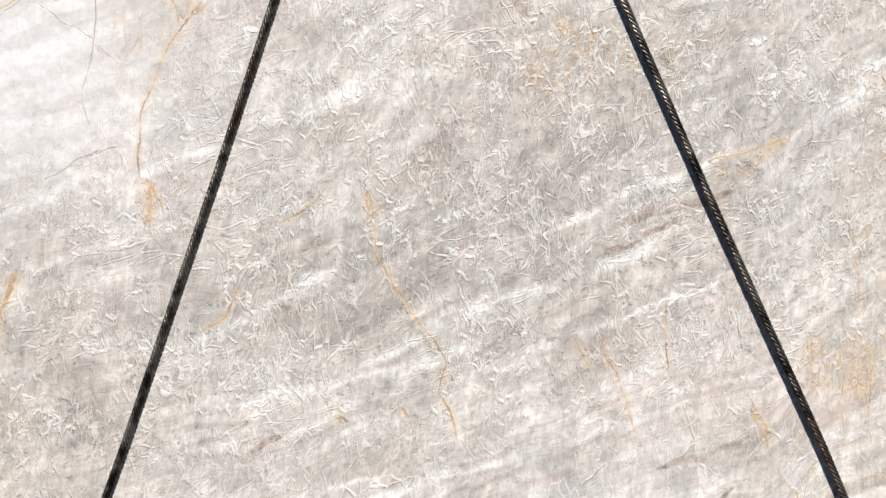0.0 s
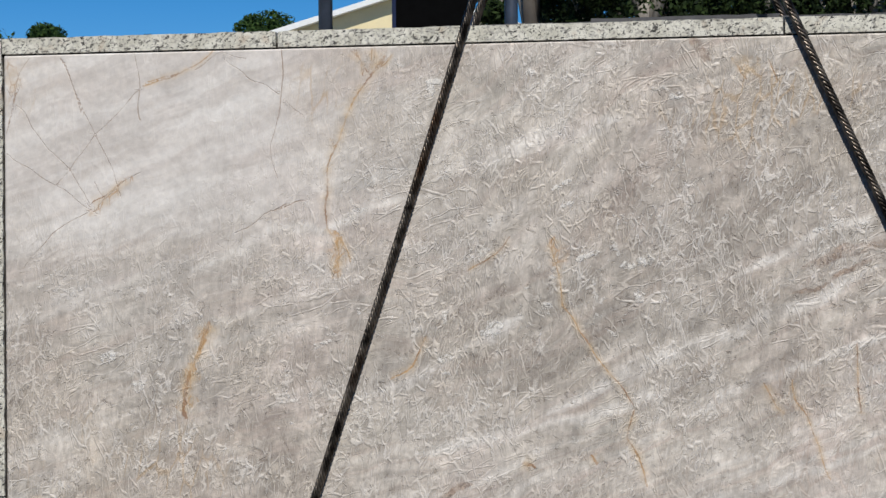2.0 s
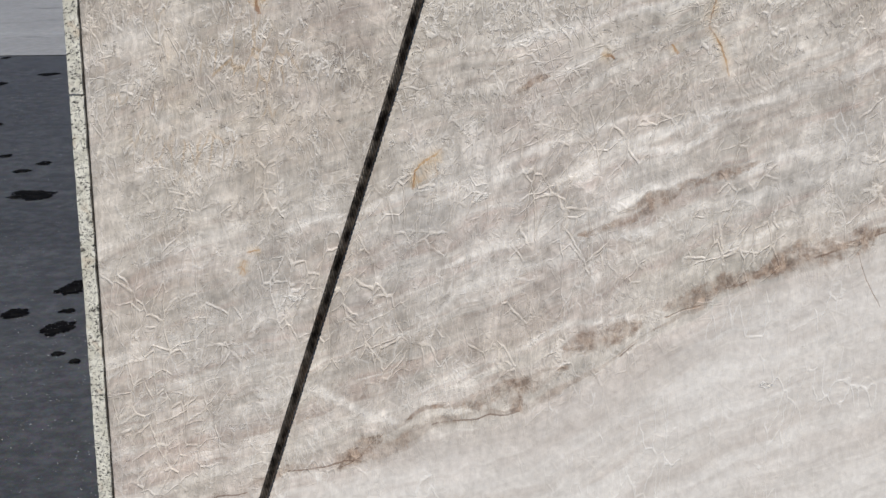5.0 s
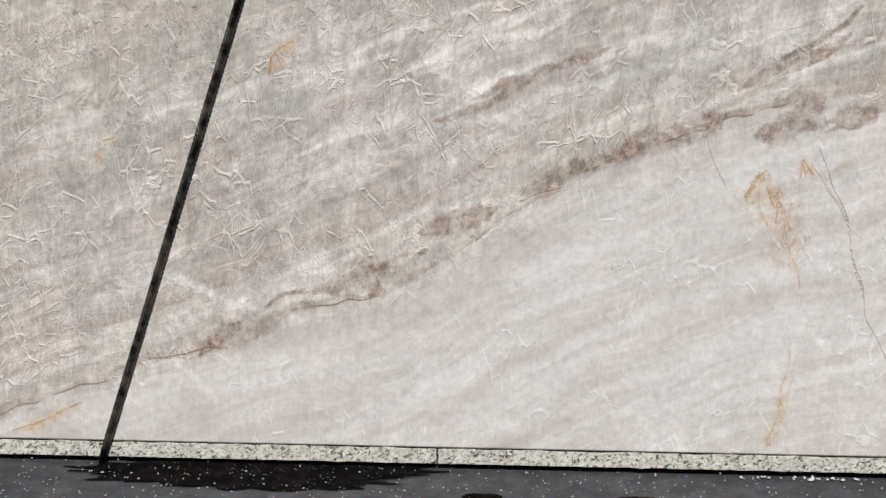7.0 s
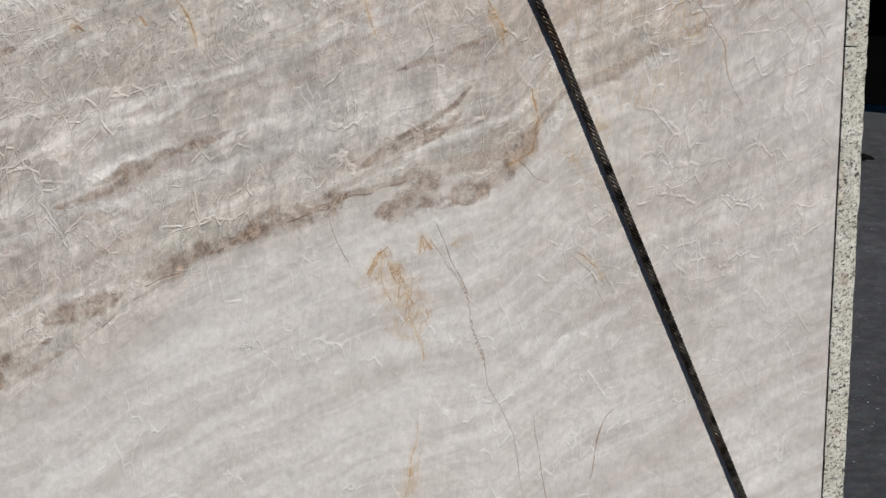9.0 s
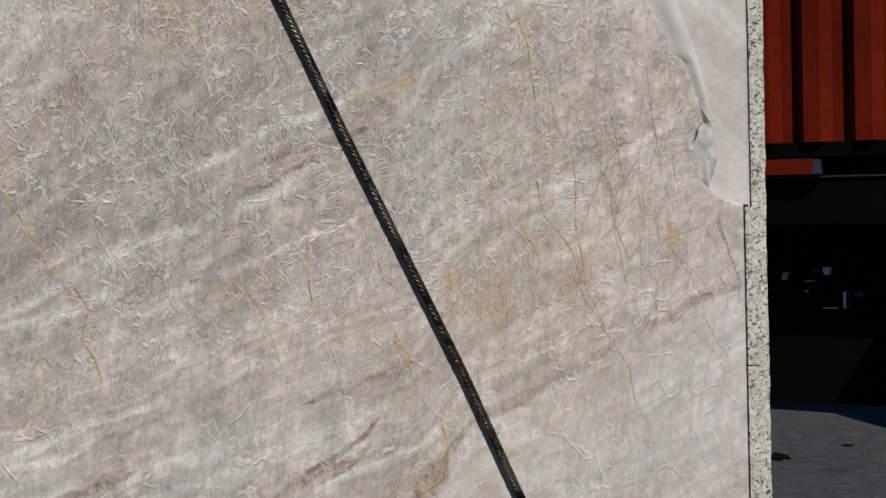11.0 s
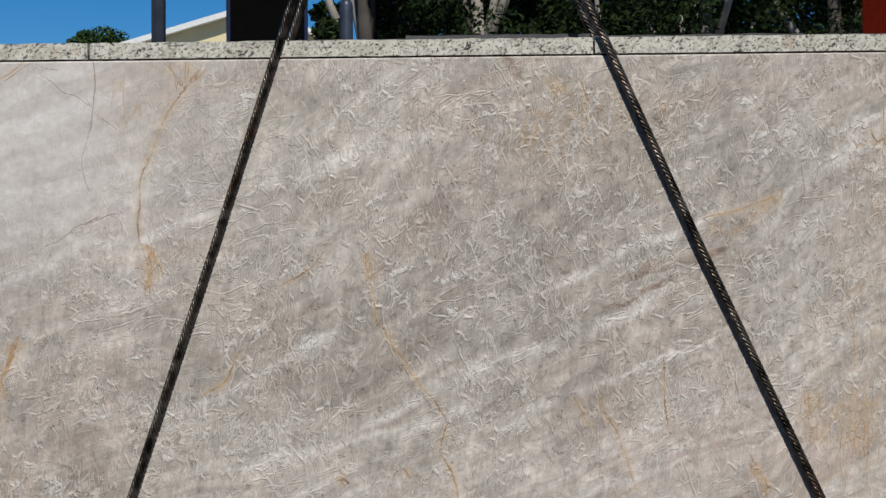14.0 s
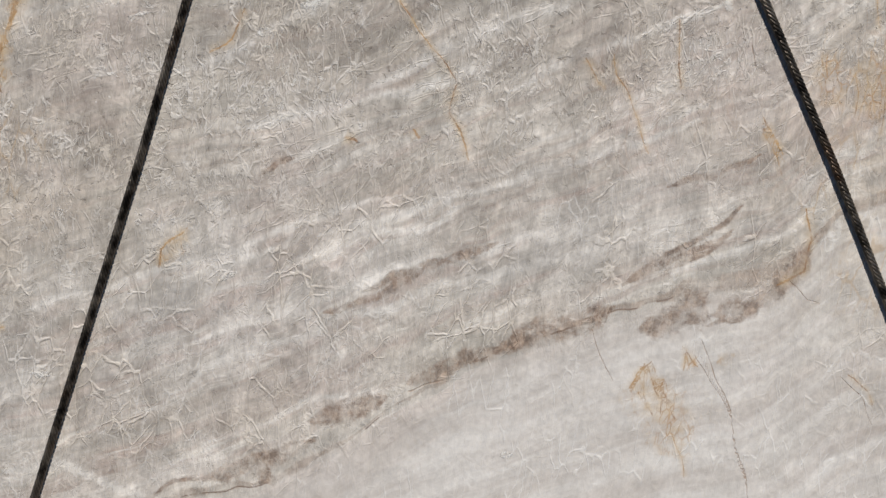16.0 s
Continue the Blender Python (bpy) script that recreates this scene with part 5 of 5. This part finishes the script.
pole(-2.03, 23.2, 5.40, 0.11, "shorter dark blue steel pole with rounded top")


def house():
    s = thing("house", "cream stucco building with a white-trimmed gable roof", "building", at=pose(-9.7, 66.0, ground_z(0, 66), 0, 0, 10))
    half, eave, rise, deep = 8.0, 7.9, 2.55, 14.0
    bm = bmesh.new()
    prof = [(-half, 0), (half, 0), (half, eave), (0, eave + rise), (-half, eave)]
    a, b = [bm.verts.new((x, 0, z)) for x, z in prof], [bm.verts.new((x, deep, z)) for x, z in prof]
    bm.faces.new(a)
    bm.faces.new(b[::-1])
    for i in range(5):
        bm.faces.new((a[i], b[i], b[(i + 1) % 5], a[(i + 1) % 5]))
    bmesh.ops.recalc_face_normals(bm, faces=bm.faces[:])
    part("wall", bm, CREAM, s)
    roof_m = simple("grey_shingle", (0.25, 0.24, 0.23), 0.8)
    ang = math.atan2(rise, half)
    for sx in (-1, 1):
        length = math.hypot(half, rise) + 0.5
        for nm, y0, y1, t0, t1, mat in (("roof", -0.45, deep + 0.4, 0.03, 0.16, roof_m), ("rake_trim", -0.52, -0.40, -0.06, 0.17, TRIM_WHITE), ("soffit_trim", -0.40, -0.05, -0.06, 0.0, TRIM_WHITE)):
            bm = box(0, length, y0, y1, t0, t1, 0.01)
            bmesh.ops.transform(bm, matrix=Matrix.Translation((0, 0, eave + rise)) @ Matrix.Rotation(ang if sx > 0 else math.pi - ang, 4, "Y") @ (Matrix.Identity(4) if sx > 0 else Matrix.Diagonal((1, 1, -1, 1))), verts=bm.verts[:])
            bmesh.ops.recalc_face_normals(bm, faces=bm.faces[:])
            part(nm, bm, mat, s)
    return s


house()


# ---- vehicles ----
def extruded(profile, y0, y1, bevel, inset=0.0):
    """A side outline drawn out to a body, with rounded edges and its upper half leaning in."""
    bm = bmesh.new()
    top = max(z for _, z in profile)
    a, b = [], []
    for x, z in profile:
        lean = inset * max(0.0, (z - 1.0) / (top - 1.0)) if top > 1 else 0
        a.append(bm.verts.new((x, y0 + lean, z)))
        b.append(bm.verts.new((x, y1 - lean, z)))
    bm.faces.new(a)
    bm.faces.new(b[::-1])
    n = len(profile)
    for i in range(n):
        bm.faces.new((a[i], b[i], b[(i + 1) % n], a[(i + 1) % n]))
    bmesh.ops.recalc_face_normals(bm, faces=bm.faces[:])
    bmesh.ops.bevel(bm, geom=bm.edges[:], offset=bevel, segments=3, affect="EDGES")
    return bm


def arch(cx, r, x0=None):
    return [(cx + r * math.cos(a), 0.34 + r * math.sin(a)) for a in (math.pi * k / 10 for k in range(11))]


def van():
    s = thing("cargo_van", "white cargo van with a silver ladder rack, parked by trees", "van", at=pose(-23.7, 52.4, ground_z(0, 52.4), 0, 0, 22.9))
    low = 0.36
    prof = [(1.05, low), (1.08, 0.9), (0.98, 1.75), (0.90, 2.00), (0.75, 2.06), (-3.2, 2.06), (-3.75, 1.45), (-4.7, 1.25), (-4.85, 1.0), (-4.85, low)]
    prof += [(-3.98, low)] + [(x, z) for x, z in arch(-3.52, 0.44)[::-1]] + [(-3.04, low), (-0.46, low)] + [(x, z) for x, z in arch(0.0, 0.44)[::-1]] + [(0.46, low)]
    part("body", extruded(prof, 0.0, 1.98, 0.025, 0.14), WHITE_PAINT, s, "white painted body")
    part("floor_pan", box(-4.7, 1.0, 0.10, 1.88, 0.26, 0.40, 0.02), BLACK_PLASTIC, s)
    for x in (0.0, -3.52):
        wheel(s, x, 0.14, 0.36, 0.36, 0.24)
        wheel(s, x, 1.84, 0.36, 0.36, 0.24)
    part("rear_bumper", box(1.04, 1.20, 0.06, 1.92, 0.42, 0.62, 0.03), SILVER, s)
    part("tail_light", box(1.00, 1.085, -0.008, 0.10, 0.88, 1.22, 0.01), RED_LIGHT, s, "red tail light")
    part("rear_window", box(0.985, 1.055, 0.2, 1.78, 1.30, 1.80, 0.01), GLASS_DARK, s)
    part("side_window", box(-3.42, -2.5, 0.055, 0.12, 1.36, 1.82, 0.02), GLASS_DARK, s)
    part("door_mirror", box(-3.5, -3.3, -0.2, 0.0, 1.3, 1.55, 0.03), BLACK_PLASTIC, s)
    rack = part("ladder_rack", tube([(-3.1, 0.12, 3.02), (1.12, 0.12, 3.02)], 0.032, 8), SILVER, s, "silver ladder rack", True)
    part("rack_bar", tube([(-3.1, 0.12, 2.76), (1.12, 0.12, 2.76)], 0.045, 8), SILVER, rack, "", True)
    part("rack_bar", tube([(-3.1, 1.86, 2.9), (1.12, 1.86, 2.9)], 0.04, 8), SILVER, rack, "", True)
    for x in (-2.4, -0.55, 0.45):
        part("rack_post", tube([(x - 0.12, 0.10, 3.02), (x, 0.16, 2.04)], 0.04, 8), SILVER, rack, "", True)
        part("rack_post", tube([(x - 0.12, 1.86, 2.95), (x, 1.82, 2.04)], 0.04, 8), SILVER, rack, "", True)
        part("rack_bar", tube([(x - 0.12, 0.12, 2.78), (x - 0.12, 1.86, 2.78)], 0.03, 8), SILVER, rack, "", True)
    # the picture and writing on the side, as plain shapes
    brown, grey, red = simple("brown_print", (0.52, 0.30, 0.22), 0.5), simple("grey_print", (0.13, 0.11, 0.11), 0.5), simple("red_print", (0.66, 0.30, 0.28), 0.5)
    dull = simple("dull_red_print", (0.26, 0.09, 0.075), 0.5)
    bm = bmesh.new()
    outer = [(-0.02 + 0.54 * math.cos(a), 1.42 + 0.42 * math.sin(a)) for a in (math.pi * k / 18 for k in range(19))]
    bm.faces.new([bm.verts.new((x, 0.0, z)) for x, z in outer][::-1])
    bmesh.ops.solidify(bm, geom=bm.faces[:], thickness=0.004)
    bmesh.ops.transform(bm, matrix=Matrix.Translation((0, 0.044, 0)) @ Matrix.Shear("XZ", 4, (0, 0.0)), verts=bm.verts[:])
    for v in bm.verts:
        v.co.y += -0.006 + 0.132 * (v.co.z - 1.42) - 0.001
    part("emblem", bm, brown, s, "brown arched emblem")
    for cx in (-0.50, 0.46):
        part("emblem_side", disc((cx, 0.065, 1.51), (0, 1, 0), 0.12, 0.05, 18), grey, s, "dark grey emblem side")
    for cx in (-0.14, 0.12):
        part("emblem_spot", disc((cx, 0.060, 1.54), (0, 1, 0), 0.085, 0.06, 18), dull, s)
    for x0, x1 in ((-0.60, -0.10), (0.06, 0.52)):
        part("lettering_bar", box(x0, x1, 0.025, 0.05, 1.235, 1.285, 0.004), red, s, "red line of unreadable lettering")
    return s


def dark_car():
    s = thing("pickup_truck", "black pickup truck parked beside the white van", "car", at=pose(-23.48, 49.4, ground_z(0, 49.4), 0, 0, 22.9))
    low = 0.42
    prof = [(-0.62, low), (-0.58, 0.75), (-0.66, 1.12), (-2.2, 1.15), (-2.35, 1.75), (-3.6, 1.75), (-4.3, 1.15), (-5.7, 1.02), (-5.8, low)]
    paint = simple("black_car_paint", (0.012, 0.013, 0.018), 0.25)
    part("body", extruded(prof, 0.0, 1.85, 0.04, 0.12), paint, s)
    for x in (-1.5, -4.8):
        wheel(s, x, 0.12, 0.36, 0.36, 0.24)
        wheel(s, x, 1.73, 0.36, 0.36, 0.24)
    part("bumper", box(-0.66, -0.48, 0.05, 1.8, 0.45, 0.66, 0.03), BLACK_PLASTIC, s)
    part("side_window", box(-3.5, -2.45, 0.06, 0.1, 1.22, 1.66, 0.02), GLASS_DARK, s)
    part("tail_light", box(-0.72, -0.60, -0.006, 0.08, 0.80, 1.05, 0.01), RED_LIGHT, s)
    return s


van()
dark_car()


# ---- trees ----
def leaves(name, centres, radii, count, size, material, parent, seed, droop=0.0):
    """Many small leaves strewn in uneven clumps."""
    rng = np.random.default_rng(seed)
    c = rng.integers(0, len(centres), count)
    d = rng.normal(size=(count, 3))
    d /= np.linalg.norm(d, axis=1)[:, None]
    pos = np.array(centres)[c] + d * (np.array(radii)[c] * rng.uniform(0.45, 1.08, count) ** 0.7)[:, None] * np.array([1, 1, 0.75])
    u = rng.normal(size=(count, 3))
    u /= np.linalg.norm(u, axis=1)[:, None]
    w = np.cross(u, d + 0.5 * rng.normal(size=(count, 3)))
    w /= np.linalg.norm(w, axis=1)[:, None] + 1e-9
    sz = size * rng.uniform(0.6, 1.4, count)[:, None]
    v = np.stack([pos - u * sz, pos - w * sz * 0.42, pos + u * sz, pos + w * sz * 0.42], 1).reshape(-1, 3)
    me = bpy.data.meshes.new(name)
    me.from_pydata(v.tolist(), [], np.arange(4 * count).reshape(-1, 4).tolist())
    me.materials.append(material)
    ob = new(name, me)
    ob.parent = parent
    return ob


def tree(x, y, height, spread, count, size, seed, label, leaf=LEAF, bark=DARK_BARK, low=0.25, clumps=26):
    rng = np.random.default_rng(seed)
    s = thing("tree", label, "tree", "yard trees", pose(x, y, ground_z(x, y), 0, 0, float(rng.uniform(0, 360))))
    bm = tube([(0, 0, 0), (0.1, 0, height * 0.2), (-0.05, 0.1, height * 0.42), (0.15, 0, height * 0.7)], 0.035 * height, 10, taper=0.008 * height)
    part("trunk", bm, bark, s, "", True)
    centres, radii = [], []
    for k in range(clumps):
        a, h = rng.uniform(0, 2 * np.pi), rng.uniform(low, 0.93)
        r = spread * math.sin(math.pi * min(0.97, max(0.12, (h - low * 0.6) / (1.03 - low * 0.6)))) ** 0.7 * rng.uniform(0.35, 1.0)
        p = (r * math.cos(a), r * math.sin(a), height * h)
        centres.append(p)
        radii.append(spread * rng.uniform(0.22, 0.42))
        if k % 3 == 0:
            z0 = height * max(0.15, h - 0.3)
            mid = (p[0] * 0.5 + 0.2, p[1] * 0.5 - 0.1, (z0 + p[2]) / 2 + 0.2)
            part("limb", tube([(0, 0, z0), mid, p], 0.012 * height, 6, taper=0.004 * height), BARK if k % 6 == 0 else bark, s, "", True)
    leaves("crown", centres, radii, count, size, leaf, s, seed)
    return s


DARK = "dense dark green broadleaf tree behind the yard"
for i, (x, y, h, w) in enumerate(((-2.05, 29, 10.0, 1.5), (0.1, 30, 10.5, 2.7), (2.6, 31, 11.0, 3.0), (4.6, 29, 10.0, 2.8), (7.4, 30, 10.5, 3.0), (10.2, 31, 10.5, 3.2), (0.6, 36, 12.0, 3.3), (5.4, 36.5, 12.0, 3.6), (2.8, 40, 12.5, 3.8), (9.2, 37, 12, 3.6), (-0.4, 41, 12.5, 3.0))):
    tree(x, y, h, w, 27000, 0.066, 39 + i, DARK, bark=BARK if i % 2 else DARK_BARK, clumps=34)
PINES = "rounded green pine tree beyond the yard"
for i, (x, y, h, w) in enumerate(((-31.0, 64, 9.0, 3.6), (-27.2, 62, 8.6, 3.4), (-34.5, 60, 8.5, 3.4), (-24.2, 63, 7.2, 2.6), (-25.6, 67, 10.1, 1.7), (-23.9, 77, 10.6, 1.5), (-19.4, 80, 11.9, 2.3), (-17.0, 84, 11.2, 1.8))):
    tree(x, y, h, w, 34000 if i < 4 else 22000, 0.105, 70 + i, PINES, PINE, DARK_BARK, 0.06 if i < 4 else 0.4, 70 if i < 4 else 40)


def palm(x, y, height, reach, seed):
    rng = np.random.default_rng(seed)
    s = thing("palm_tree", "palm tree with drooping fronds, browning at the heart", "palm tree", at=pose(x, y, ground_z(x, y)))
    part("trunk", tube([(0, 0, 0), (0.08, 0, height * 0.5), (0, 0, height)], 0.2, 12, taper=0.16), BARK, s, "", True)
    for k in range(44):
        a = k * 2.399
        lift = math.radians(78 - 108 * (k / 44) ** 0.9)
        bm = bmesh.new()
        pts = []
        for j in range(13):
            t = j / 12
            ang = lift - t ** 1.5 * math.radians(96)
            if pts:
                q = pts[-1] + Vector((math.cos(a) * math.cos(ang), math.sin(a) * math.cos(ang), math.sin(ang))) * (reach / 12)
            else:
                q = Vector((0, 0, height))
            pts.append(q)
        tube(pts, 0.03, 4, bm, 0.008)
        for j in range(2, 13):
            for m in range(3):
                p = pts[j - 1].lerp(pts[j], m / 3)
                d = (pts[j] - pts[j - 1]).normalized()
                side = d.cross(Vector((0, 0, 1))).normalized()
                for sg in (-1, 1):
                    ln = reach * 0.22 * (1 - 0.5 * abs(j / 12 - 0.4))
                    tip = p + (side * sg * 0.75 + d * 0.5 + Vector((0, 0, -0.55))).normalized() * ln * rng.uniform(0.8, 1.1)
                    bm.faces.new([bm.verts.new(v) for v in (p - d * 0.025, p + d * 0.025, tip)])
        part("frond", bm, OLIVE_FROND if k > 26 else FROND, s)
    for k in range(14):
        a, lift = k * 2.399, math.radians(rng.uniform(-25, 60))
        d = Vector((math.cos(a) * math.cos(lift), math.sin(a) * math.cos(lift), math.sin(lift)))
        root = Vector((0.4 * math.cos(a), 0.4 * math.sin(a), height + 0.05))
        part("dry_stalk", tube([root, root + d * 0.7, root + d * 1.25 + Vector((0, 0, -0.15))], 0.06, 6, taper=0.012), DRY_FROND, s, "orange dry leaf stalk")
    for k in range(9):
        a = k * 2.1
        root = Vector((0.12 * math.cos(a), 0.12 * math.sin(a), height - 0.1))
        part("hanging_stalk", tube([root, root + Vector((0.35 * math.cos(a), 0.35 * math.sin(a), -0.6)), root + Vector((0.45 * math.cos(a), 0.45 * math.sin(a), -2.0))], 0.04, 6, taper=0.02), DRY_FROND, s, "pale dry hanging leaf stalk")
    return s


palm(-26.4, 56.6, 5.1, 2.9, 5)


def hedge():
    rng = np.random.default_rng(9)
    centres = [(-38 + 30 * rng.random(), 58.5 + 2 * rng.random(), 1.4 + 1.7 * rng.random() ** 1.5) for _ in range(130)]
    ob = leaves("hedge", centres, [1.0] * 130, 26000, 0.15, LEAF, None, 10)
    return tagged(ob, "dense dark green hedge along the far side of the yard", "hedge", kind="stuff")


hedge()


# added, unseen wall behind the camera that cuts sky light on the slab
bm = box(-40.0, 40.0, -17.3, -17.0, -0.9, 13.0, 0.02)
sky_block_wall = part("wall_yard", bm, simple("plain_grey_render", (0.34, 0.29, 0.23), 0.9, vary=0.2, scale=0.8), None)
tagged(sky_block_wall, "plain grey rendered wall closing the yard", "wall", kind="structure")
